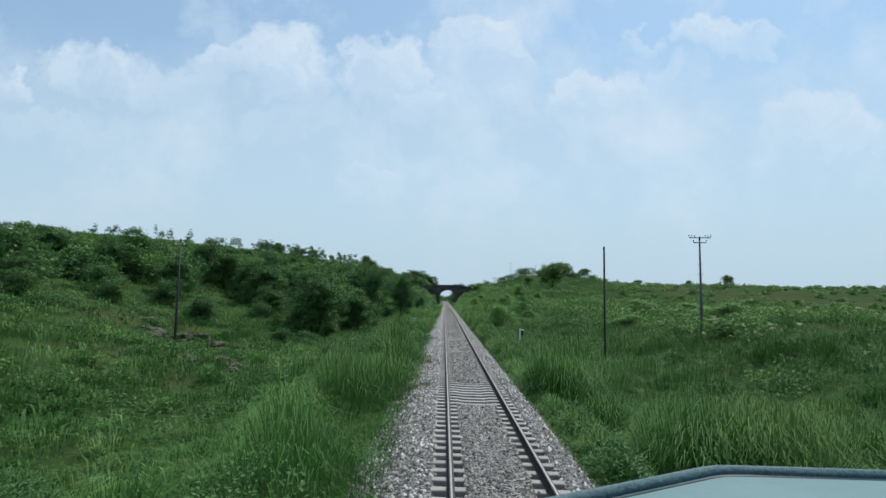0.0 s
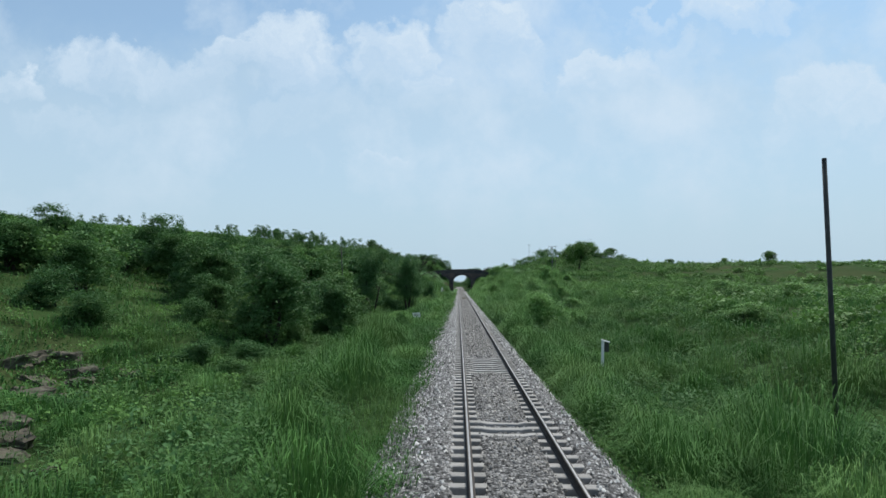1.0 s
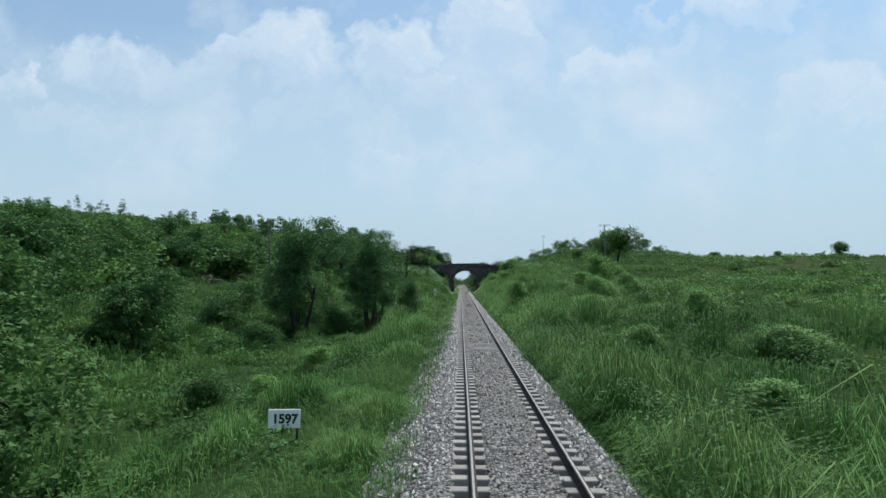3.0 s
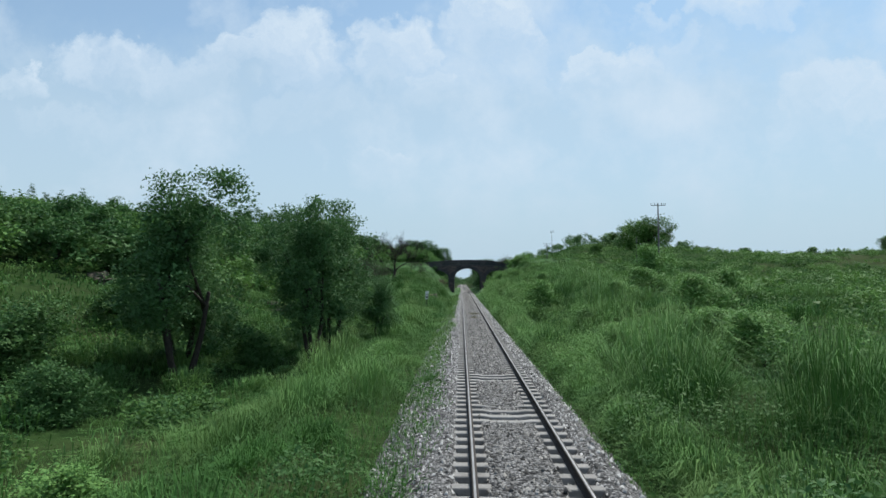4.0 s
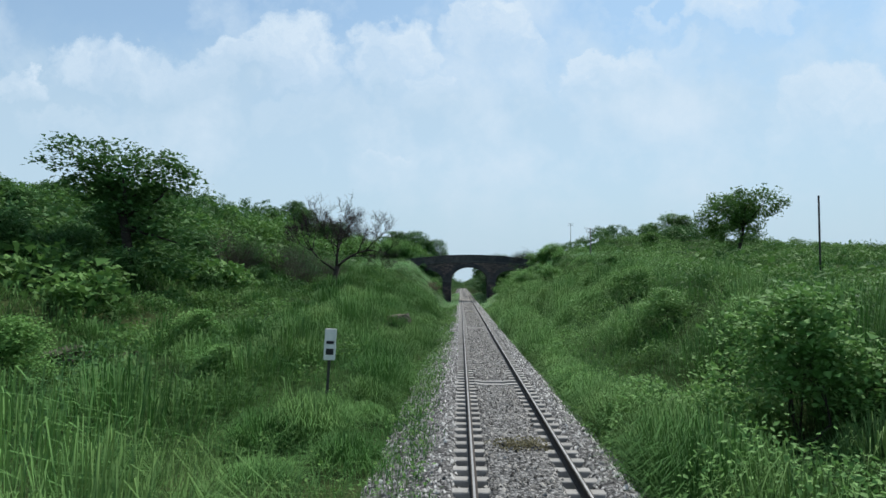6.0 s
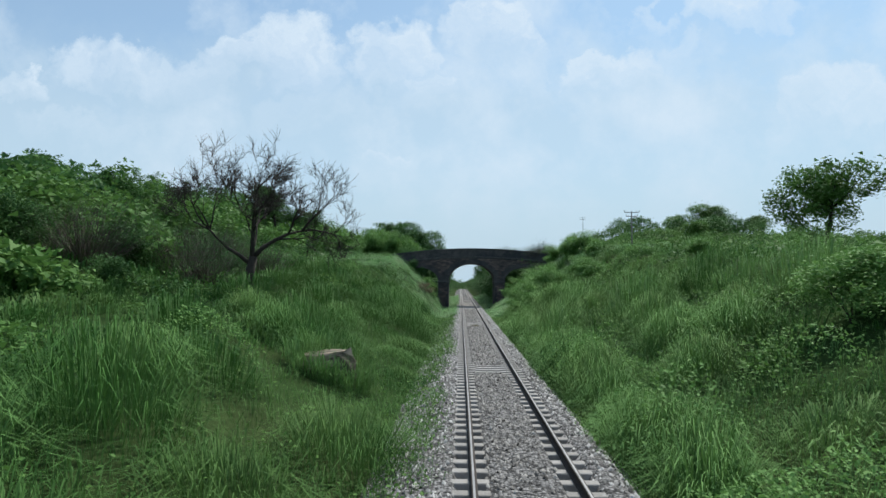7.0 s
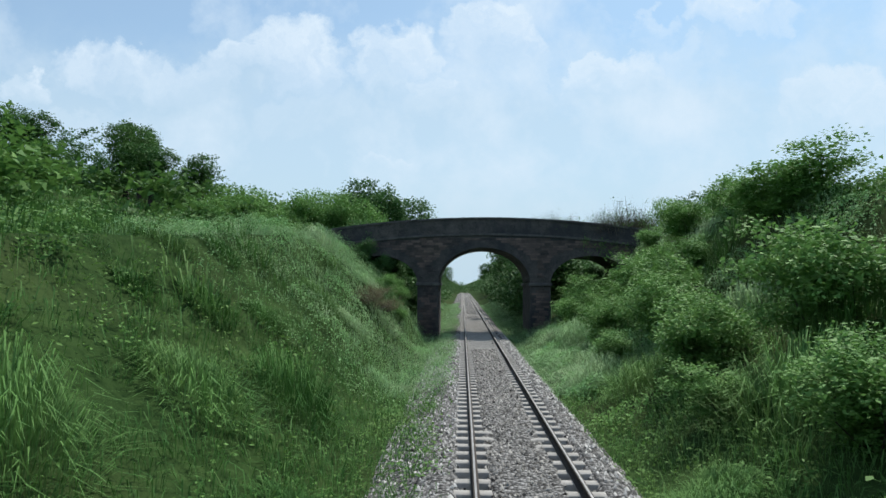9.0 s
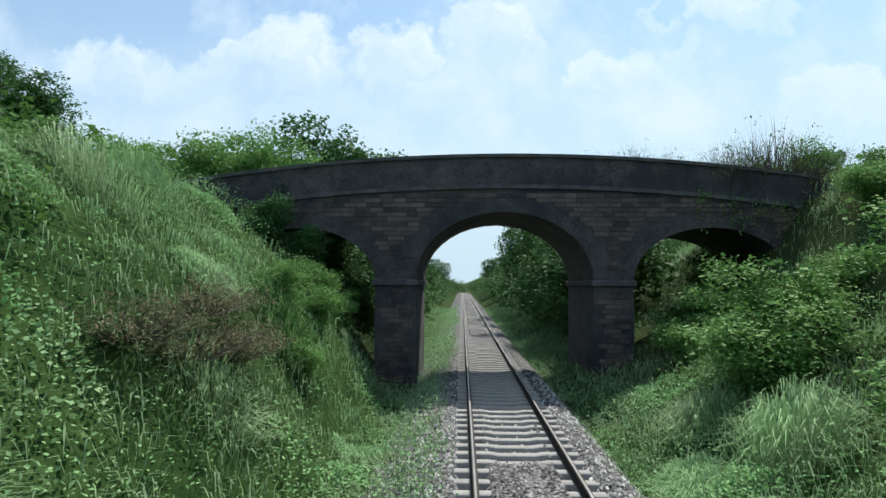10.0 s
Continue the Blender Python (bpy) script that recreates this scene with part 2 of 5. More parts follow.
def packed_stones(m, size):
    """Gives a bed material single stones: each cell its own grey, darker towards its edges, with sunk joints."""
    nt = m.node_tree
    N, L = nt.nodes.new, nt.links.new
    bsdf = nt.nodes["Principled BSDF"]
    co = N("ShaderNodeTexCoord").outputs["Object"]
    vor = N("ShaderNodeTexVoronoi")
    vor.inputs["Scale"].default_value = 1 / size
    L(co, vor.inputs["Vector"])
    grey = N("ShaderNodeSeparateColor")
    L(vor.outputs["Color"], grey.inputs[0])
    ramp = N("ShaderNodeValToRGB")
    ramp.color_ramp.elements[0].color, ramp.color_ramp.elements[1].color = (0.010, 0.010, 0.011, 1), (0.32, 0.315, 0.31, 1)
    L(grey.outputs[0], ramp.inputs["Fac"])
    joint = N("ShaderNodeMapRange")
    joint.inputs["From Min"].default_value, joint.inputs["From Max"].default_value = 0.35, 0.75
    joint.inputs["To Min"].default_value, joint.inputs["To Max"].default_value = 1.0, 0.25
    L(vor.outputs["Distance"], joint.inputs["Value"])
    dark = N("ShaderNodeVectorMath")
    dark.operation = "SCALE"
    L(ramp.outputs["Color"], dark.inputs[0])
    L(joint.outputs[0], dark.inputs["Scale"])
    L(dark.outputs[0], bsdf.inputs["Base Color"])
    bump = N("ShaderNodeBump")
    bump.invert = True
    bump.inputs["Strength"].default_value, bump.inputs["Distance"].default_value = 1.0, 0.035
    L(vor.outputs["Distance"], bump.inputs["Height"])
    L(bump.outputs[0], bsdf.inputs["Normal"])


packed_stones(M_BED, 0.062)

# ---------------------------------------------------------------- mesh helpers


def part(name, bm, mat, parent=None, label="", smooth=False):
    """Links a bmesh as ONE mesh object."""
    me = bpy.data.meshes.new(name)
    bm.to_mesh(me)
    bm.free()
    me.materials.append(mat)
    if smooth:
        me.polygons.foreach_set("use_smooth", [True] * len(me.polygons))
    ob = new(name, me)
    ob.parent = parent
    if label:
        tagged(ob, label)
    return ob


def arrays(name, verts, tris, mat, parent=None, smooth=False):
    """Links numpy vertices (n, 3) and triangles (m, 3) as ONE mesh object."""
    me = bpy.data.meshes.new(name)
    verts, tris = np.asarray(verts, np.float32), np.asarray(tris, np.int32)
    me.vertices.add(len(verts))
    me.vertices.foreach_set("co", verts.ravel())
    me.loops.add(tris.size)
    me.loops.foreach_set("vertex_index", tris.ravel())
    me.polygons.add(len(tris))
    me.polygons.foreach_set("loop_start", np.arange(0, tris.size, 3, dtype=np.int32))
    me.polygons.foreach_set("loop_total", np.full(len(tris), 3, np.int32))
    if smooth:
        me.polygons.foreach_set("use_smooth", np.ones(len(tris), bool))
    me.materials.append(mat)
    me.update(calc_edges=True)
    ob = new(name, me)
    ob.parent = parent
    return ob


def box(bm, x0, y0, z0, x1, y1, z1, bevel=0.0):
    r = bmesh.ops.create_cube(bm, size=1.0)
    vs = r["verts"]
    for v in vs:
        v.co = Vector(((x0 + x1) / 2 + v.co.x * (x1 - x0), (y0 + y1) / 2 + v.co.y * (y1 - y0), (z0 + z1) / 2 + v.co.z * (z1 - z0)))
    if bevel:
        es = list({e for v in vs for e in v.link_edges})
        bmesh.ops.bevel(bm, geom=es, offset=bevel, segments=1, affect="EDGES")
    return bm


def tube(bm, pts, radii, sides=7):
    """A tapered tube along points."""
    rings = []
    for i, p in enumerate(pts):
        p = Vector(p)
        d = (Vector(pts[min(i + 1, len(pts) - 1)]) - Vector(pts[max(i - 1, 0)])).normalized()
        a = d.orthogonal().normalized()
        b = d.cross(a)
        rings.append([bm.verts.new(p + radii[i] * (a * math.cos(k * math.tau / sides) + b * math.sin(k * math.tau / sides))) for k in range(sides)])
    for r0, r1 in zip(rings, rings[1:]):
        for k in range(sides):
            bm.faces.new((r0[k], r0[(k + 1) % sides], r1[(k + 1) % sides], r1[k]))
    bm.faces.new(rings[-1])
    bm.faces.new(rings[0][::-1])
    return bm


def extrude_profile(bm, prof, y0, y1, caps=True):
    """A closed (x, z) profile extruded along y."""
    a = [bm.verts.new((x, y0, z)) for x, z in prof]
    b = [bm.verts.new((x, y1, z)) for x, z in prof]
    n = len(prof)
    for i in range(n):
        bm.faces.new((a[i], a[(i + 1) % n], b[(i + 1) % n], b[i]))
    if caps:
        bm.faces.new(a[::-1])
        bm.faces.new(b)
    bmesh.ops.recalc_face_normals(bm, faces=bm.faces)
    return bm


# ---------------------------------------------------------------- lie of the land


def value_noise(x, y, scale, seed):
    """Smooth noise in -1..1 on arrays."""
    g = np.random.default_rng(seed).uniform(-1, 1, (128, 128))
    u, v = x / scale, y / scale
    i, j = np.floor(u).astype(int), np.floor(v).astype(int)
    fu, fv = u - i, v - j
    fu, fv = fu * fu * (3 - 2 * fu), fv * fv * (3 - 2 * fv)
    i, j, i1, j1 = i % 128, j % 128, (i + 1) % 128, (j + 1) % 128
    return (g[i, j] * (1 - fu) + g[i1, j] * fu) * (1 - fv) + (g[i, j1] * (1 - fu) + g[i1, j1] * fu) * fv


FORM = -0.62          # level of the track bed's foot


def land(x, y):
    """Height of the ground: a natural slope, cut and filled for the track bed."""
    x, y = np.asarray(x, float), np.asarray(y, float)
    # west of the line: a shallow valley that climbs to the road bridge, and a wooded hill behind
    west = np.interp(y, [-300, 0, 60, 130, 160, 190, 225, 256, 264, 300, 420], [-2, -2.2, -2.6, -2.2, -0.6, 1.7, 4.2, 6.3, 6.6, 8.5, 10])
    up = np.maximum(-x - 16, 0)
    hill = np.interp(y, [-200, 0, 100, 220, 300, 500], [0.22, 0.26, 0.27, 0.28, 0.29, 0.22])
    west = west + 21 * (1 - np.exp(-up * hill / 21))
    # east of the line: grassland rising away from it
    east = np.interp(y, [-300, 0, 45, 90, 130, 166, 190, 228, 256, 316, 420], [-1.2, -1.2, -1.5, -0.9, 0.9, 2.5, 3.7, 5.9, 6.4, 8.5, 9])
    out = np.maximum(x - 12, 0)
    rise = np.interp(y, [0, 45, 100, 166, 245, 316, 420], [3.6, 3.6, 2.4, 1.0, 1.4, 5.9, 7.2])
    east = east + rise * (1 - np.exp(-out / 11)) + 4.2 * (1 - np.exp(-out * 0.015 / 4.2))
    east = east - np.interp(y, [60, 110, 150, 180, 215, 236, 250], [0, 0.6, 0.9, 1.6, 1.5, 0.3, 0]) * np.clip((x - 12) / 9, 0, 1)
    east = east - (1.0 * np.interp(y, [100, 150], [0, 1]) + 2.5 * np.interp(y, [255, 300], [0, 1])) * np.clip((x - np.interp(y, [200, 300], [42, 64])) / 28, 0, 1)
    nat = np.where(x < 0, west, east)
    bumps = 0.28 * value_noise(x, y, 7, 3) + 0.5 * value_noise(x, y, 23, 4) * np.clip((np.abs(x) - 8) / 20, 0, 1) + 1.4 * value_noise(x, y, 60, 5) * np.clip((np.abs(x) - 30) / 60, 0, 1)
    gully = -1.6 * np.exp(-((x + 24) / 5) ** 2 - ((y - 60) / 9) ** 2)
    nat = nat + bumps + gully
    foot = np.where(x < 0, 3.0, 2.4)
    d = np.maximum(np.abs(x) - foot, 0)
    # sides of the cutting: steep to the west, a low bench to the east, opening out beyond the bridge
    lw = np.interp(y, [0, 190, 205, 225, 240, 250, 256, 262, 275, 300, 400], [0.36, 0.38, 0.46, 0.72, 1.15, 1.75, 1.6, 1.3, 0.6, 0.5, 0.4])
    west_side = lw * np.maximum(d - np.interp(y, [205, 240, 252, 257, 262], [0, 0.8, 0.3, 1.2, 1.5]), 0)
    west_side = np.where(y > 236, np.minimum(west_side, 2.7 + 0.85 * np.maximum(d - 1.9, 0)), west_side)
    east_side = np.interp(y, [0, 150, 190, 215, 240, 262, 275, 400], [0.33, 0.33, 0.45, 0.55, 0.5, 0.5, 0.45, 0.4]) * np.maximum(d - np.interp(y, [150, 190], [1.2, 0.3]), 0) + np.interp(y, [215, 240, 262, 275], [0, 1.2, 1.2, 0]) * np.maximum(x - 8.8, 0)
    z = np.clip(nat, FORM - 0.42 * np.maximum(d - 2.2 * (x < 0), 0), FORM + np.where(x < 0, west_side, east_side))
    z = z - 1.35 * np.exp(-((x - 6.3) / 2.3) ** 2 - ((y - 152) / 24) ** 2)     # ditch
    return z + 0.06 * value_noise(x, y, 1.7, 6) * np.clip(d, 0, 1)


def axis(parts):
    return np.concatenate([np.arange(a, b, s) for a, b, s in parts])


def build_ground():
    xs = axis([(-2500, -400, 150), (-400, -120, 20), (-120, -40, 5), (-40, -14, 1.5), (-14, 14, 0.5), (14, 40, 1.5), (40, 120, 5), (120, 400, 20), (400, 2501, 150)])
    ys = axis([(-1500, -100, 140), (-100, -8, 8), (-8, 262, 0.9), (262, 330, 3), (330, 520, 10), (520, 2600, 160)])
    X, Y = np.meshgrid(xs, ys, indexing="ij")
    Z = land(X, Y)
    nx, ny = X.shape
    idx = np.arange(nx * ny).reshape(nx, ny)
    a, b, c, d = idx[:-1, :-1].ravel(), idx[1:, :-1].ravel(), idx[1:, 1:].ravel(), idx[:-1, 1:].ravel()
    tris = np.concatenate([np.stack([a, b, c], 1), np.stack([a, c, d], 1)])
    ob = arrays("ground", np.stack([X.ravel(), Y.ravel(), Z.ravel()], 1), tris, M_SOIL, smooth=True)
    tagged(ob, "rolling green grassland with bare soil patches", "ground", kind="structure")


build_ground()

# ---------------------------------------------------------------- railway track
GAUGE = 1.676
PITCH = 0.61
Y0, Y1 = -14.0, 470.0


def buried(y):
    """How far the ballast lies over the middle of the sleepers: 1 covered, 0 swept clear."""
    y = np.asarray(y, float)
    clear = np.zeros_like(y)
    for a, b in ((39.6, 40.6), (52.3, 53.9), (105.5, 108.5), (192.2, 193.7), (246.0, 275.0)):
        clear = np.maximum(clear, np.clip(1 - np.maximum(np.maximum(a - y, y - b), 0) / 0.4, 0, 1))
    odd = np.clip((value_noise(y * 0 + 40.5, y, 3.1, 71) - 0.62) * 6, 0, 1)
    return 1 - np.maximum(clear, odd)


def bed(x, y):
    """Height of the ballast: shoulders, low cribs beside the rails, a heaped middle."""
    sh = np.interp(x, [-3.2, -2.75, -1.85, -1.45, -1.25, -1.12, -0.66, -0.58, 0.58, 0.66, 1.12, 1.25, 1.45, 1.7, 2.05, 2.5],
                   [FORM - 0.12, FORM + 0.04, -0.20, -0.14, -0.14, -0.30, -0.30, 0, 0, -0.30, -0.30, -0.14, -0.14, -0.19, FORM + 0.06, FORM - 0.12])
    mid = np.abs(x) <= 0.6
    heap = -0.27 + 0.125 * buried(y)
    z = np.where(mid, heap, sh)
    return z + 0.018 * value_noise(x, y, 0.45, 72) + 0.012 * value_noise(x, y, 1.6, 73)


def build_track():
    base = new("railway_track")
    tagged(base, "single broad-gauge railway track on grey stone ballast", "railway track", kind="structure")
    xs = np.array([-3.2, -2.8, -2.4, -1.95, -1.6, -1.45, -1.25, -1.12, -1.0, -0.75, -0.66, -0.59, -0.35, -0.15, 0.15, 0.35, 0.59, 0.66, 0.75, 1.0, 1.12, 1.25, 1.45, 1.75, 2.1, 2.5])
    ys = np.concatenate([np.arange(Y0, 290, 0.3), np.arange(290, Y1 + 1, 2.0)])
    X, Y = np.meshgrid(xs, ys, indexing="ij")
    Z = bed(X, Y)
    idx = np.arange(X.size).reshape(X.shape)
    a, b, c, d = idx[:-1, :-1].ravel(), idx[1:, :-1].ravel(), idx[1:, 1:].ravel(), idx[:-1, 1:].ravel()
    arrays("ballast_bed", np.stack([X.ravel(), Y.ravel(), Z.ravel()], 1), np.concatenate([np.stack([a, b, c], 1), np.stack([a, c, d], 1)]), M_BED, base)
    # rails: foot, web and head
    side = [(-0.068, -0.165), (-0.068, -0.150), (-0.012, -0.132), (-0.012, -0.045), (-0.036, -0.036), (-0.036, -0.004)]
    web = side + [(-x, z) for x, z in reversed(side)]
    for x in (-(GAUGE / 2 + 0.036), GAUGE / 2 + 0.036):
        bm = bmesh.new()
        extrude_profile(bm, [(x + u, v) for u, v in web], Y0, Y1)
        rail = part("rail", bm, M_RAIL, base, "rust-brown steel rail")
        bm = bmesh.new()
        extrude_profile(bm, [(x - 0.019, -0.0035), (x - 0.016, 0.0005), (x + 0.016, 0.0005), (x + 0.019, -0.0035)], Y0, Y1)
        part("running_surface", bm, M_HEAD, rail, "polished running surface")
    return base


track = build_track()


def sleeper_mesh():
    bm = bmesh.new()
    n, hw = [], 0.125
    for x, top in ((-1.37, -0.175), (-1.30, -0.165), (-0.55, -0.165), (-0.35, -0.195), (0.35, -0.195), (0.55, -0.165), (1.30, -0.165), (1.37, -0.175)):
        n.append([bm.verts.new((x, s * w, z)) for s, w, z in ((-1, hw + 0.02, -0.36), (-1, hw, top - 0.015), (-1, hw - 0.015, top), (1, hw - 0.015, top), (1, hw, top - 0.015), (1, hw + 0.02, -0.36))])
    for a, b in zip(n, n[1:]):
        for k in range(5):
            bm.faces.new((a[k], a[k + 1], b[k + 1], b[k]))
    bm.faces.new(n[0][::-1])
    bm.faces.new(n[-1])
    bmesh.ops.recalc_face_normals(bm, faces=bm.faces)
    me = bpy.data.meshes.new("sleeper")
    bm.to_mesh(me)
    bm.free()
    me.materials.append(M_CONC)
    return me


# ---------------------------------------------------------------- road bridge over the line
BF, BB = 256.3, 261.8     # front and back faces


def bridge_top(x):
    return 7.85 - 0.0068 * (x - 0.6) ** 2


def arch_line(x0, x1, spring, crown, n=18):
    """Points of a semi-elliptical arch from x0 to x1."""
    c, a = (x0 + x1) / 2, (x1 - x0) / 2
    return [(c - a * math.cos(math.pi * k / n), spring + (crown - spring) * math.sin(math.pi * k / n)) for k in range(n + 1)]


ARCHES = [(-9.6, -4.2, 3.3, 5.15), (-2.75, 3.58, 3.3, 5.75), (4.98, 10.5, 3.3, 5.2)]


def build_bridge():
    base = new("road_bridge")
    base.location = (0, BF, 0)
    tagged(base, "dark weathered stone road bridge with three arches across the railway", "bridge")
    w = BB - BF
    bm = bmesh.new()
    low = -1.2
    prof = [(-14.5, low), (-14.5, 5.4)]
    for k in range(25):
        x = -13.5 + 28.0 * k / 24
        prof.append((x, bridge_top(x) - 1.15))
    prof += [(15.5, 5.2), (15.5, low)]
    for x0, x1, s, c in reversed(ARCHES):
        prof += [(x1, low)] + list(reversed(arch_line(x0, x1, s, c))) + [(x0, low)]
    extrude_profile(bm, prof, 0, w)
    bmesh.ops.triangulate(bm, faces=[f for f in bm.faces if len(f.verts) > 4])
    part("masonry_body", bm, M_BRICK, base)
    for y0, y1 in ((0.0, 0.45), (w - 0.45, w)):
        bm = bmesh.new()
        xs = [-13.5 + 28.0 * k / 28 for k in range(29)]
        extrude_profile(bm, [(x, bridge_top(x) - 1.148) for x in xs] + [(x, bridge_top(x) - 0.12) for x in reversed(xs)], y0 + 0.02, y1 - 0.02)
        bmesh.ops.triangulate(bm, faces=[f for f in bm.faces if len(f.verts) > 4])
        parapet = part("parapet", bm, M_BRICK, base)
        bm = bmesh.new()
        extrude_profile(bm, [(x, bridge_top(x) - 0.118) for x in xs] + [(x, bridge_top(x)) for x in reversed(xs)], y0 - 0.07, y1 + 0.07)
        bmesh.ops.triangulate(bm, faces=[f for f in bm.faces if len(f.verts) > 4])
        part("coping", bm, M_COPING, parapet, "sooty stone coping")
    bm = bmesh.new()
    xs = [-13.5 + 28.0 * k / 28 for k in range(29)]
    extrude_profile(bm, [(x, bridge_top(x) - 1.26) for x in xs] + [(x, bridge_top(x) - 1.12) for x in reversed(xs)], -0.10, 0.0)
    bmesh.ops.triangulate(bm, faces=[f for f in bm.faces if len(f.verts) > 4])
    part("string_course", bm, M_COPING, base)
    for x0, x1 in ((-4.2, -2.75), (3.58, 4.98)):
        bm = bmesh.new()
        box(bm, x0 - 0.1, -0.1, 3.1, x1 + 0.1, w + 0.1, 3.32, 0.03)
        part("pier_cap", bm, M_COPING, base)
    for x0, x1, s, c in ARCHES:
        bm = bmesh.new()
        inner, outer = arch_line(x0, x1, s, c, 22), arch_line(x0 - 0.42, x1 + 0.42, s, c + 0.45, 22)
        extrude_profile(bm, inner + outer[::-1], -0.05, 0.0)
        bmesh.ops.triangulate(bm, faces=[f for f in bm.faces if len(f.verts) > 4])
        part("arch_ring", bm, M_BRICK, base)
    return base


bridge = build_bridge()

# ---------------------------------------------------------------- locomotive nose at the start of the run


def build_engine():
    base = new("locomotive")
    base.location = (0, 0, 0)
    tagged(base, "teal-painted diesel locomotive nose with a chipped edge", "locomotive")
    top = [(-0.86, 0.3), (-0.86, 2.03), (0.0, 2.60), (0.95, 2.60), (0.95, 0.3)]
    bm = bmesh.new()
    lo = [bm.verts.new((x, y, 1.25)) for x, y in top]
    hi = [bm.verts.new((x, y, 2.525)) for x, y in top]
    for i in range(5):
        bm.faces.new((lo[i], lo[(i + 1) % 5], hi[(i + 1) % 5], hi[i]))
    bm.faces.new(hi)
    bm.faces.new(lo[::-1])
    bmesh.ops.recalc_face_normals(bm, faces=bm.faces)
    part("hood", bm, M_TEAL, base)
    line = [(-0.86, 0.3), (-0.86, 1.97), (-0.84, 2.04), (-0.06, 2.56), (0.0, 2.59), (0.08, 2.60), (0.95, 2.60)]
    bm = bmesh.new()
    tube(bm, [(x, y, 2.522) for x, y in line], [0.032] * 7, 10)
    part("edge_trim", bm, M_TRIM, base, "teal edge strip with chipped paint", True)
    bm = bmesh.new()
    tube(bm, [(x + 0.015, y - 0.045, 2.518) for x, y in line], [0.013] * 7, 6)
    part("seam", bm, M_SEAM, base, "dark seam inside the edge strip", True)
    bm = bmesh.new()
    box(bm, -1.4, -1.2, 1.02, 1.4, 3.1, 1.25, 0.02)
    part("footplate", bm, M_TEAL, base)
    bm = bmesh.new()
    box(bm, -1.35, 3.1, 0.75, 1.35, 3.2, 1.24, 0.02)
    part("buffer_beam", bm, M_STEEL, base)
    for y in (0.0, 1.9):
        for x in (-0.90, 0.90):
            bm = bmesh.new()
            bmesh.ops.create_cone(bm, cap_ends=True, segments=28, radius1=0.5, radius2=0.5, depth=0.13, matrix=pose(x, y, 0.5, 0, 90, 0))
            part("wheel", bm, M_STEEL, base)
        bm = bmesh.new()
        tube(bm, [(-0.9, y, 0.5), (0.9, y, 0.5)], [0.09, 0.09], 10)
        part("axle", bm, M_STEEL, base)
    bm = bmesh.new()
    box(bm, -0.75, -1.0, 0.45, 0.75, 2.9, 1.02, 0.02)
    part("bogie_frame", bm, M_STEEL, base)


build_engine()

# ---------------------------------------------------------------- vegetation helpers


def leaf_cloud(rng, centres, spread, count, size, flat=0.6, droop=0.0, single=False):
    """Leaves scattered round centres (n, 3): folded diamonds of two triangles, or single triangles for far foliage."""
    n = len(centres) * count
    c = np.repeat(np.asarray(centres, float), count, 0)
    p = c + np.clip(rng.normal(0, 1, (n, 3)), -1.9, 1.9) * np.array([spread, spread, spread * flat])
    a = rng.uniform(0, math.tau, n)
    tilt = rng.normal(-droop, 0.5, n)
    d = np.stack([np.cos(a) * np.cos(tilt), np.sin(a) * np.cos(tilt), np.sin(tilt)], 1)
    s = np.cross(d, rng.normal(0, 0.45, (n, 3)) + np.array([0, 0, 1.0]))
    s /= np.linalg.norm(s, axis=1)[:, None] + 1e-6
    ln = size * rng.uniform(0.6, 1.4, n)[:, None]
    if single:
        v = np.stack([p, p + d * ln * 0.9 + s * ln * 0.42, p + d * ln * 0.7 - s * ln * 0.48], 1).reshape(-1, 3)
        return v, np.arange(n * 3).reshape(-1, 3)
    up = np.cross(s, d)
    v = np.stack([p, p + d * ln * 0.5 + s * ln * 0.3 + up * ln * 0.07, p + d * ln, p + d * ln * 0.5 - s * ln * 0.3 + up * ln * 0.07], 1).reshape(-1, 3)
    k = np.arange(n)[:, None] * 4
    t = np.concatenate([k + [0, 1, 2], k + [0, 2, 3]])
    return v, t


def blob_points(rng, n, rx, ry, z0, z1, hollow=0.7, lumps=7):
    """Clump centres near the skin of an uneven crown made of several lobes."""
    lobes = []
    for i in range(lumps):
        a, r = rng.uniform(0, math.tau), rng.uniform(0.1, 0.72)
        h = rng.uniform(0.22, 0.85)
        lobes.append((math.cos(a) * rx * r, math.sin(a) * ry * r, z0 + (z1 - z0) * h, rng.uniform(0.34, 0.58)))
    out = []
    for i in range(n):
        cx, cy, cz, k = lobes[i % lumps]
        d = rng.normal(0, 1, 3)
        d /= np.linalg.norm(d)
        q = rng.uniform(hollow, 1.0)
        out.append((cx + d[0] * rx * k * q, cy + d[1] * ry * k * q, min(max(cz + d[2] * (z1 - z0) * 0.5 * k * 1.3 * q, z0), z1)))
    return np.array(out), lobes


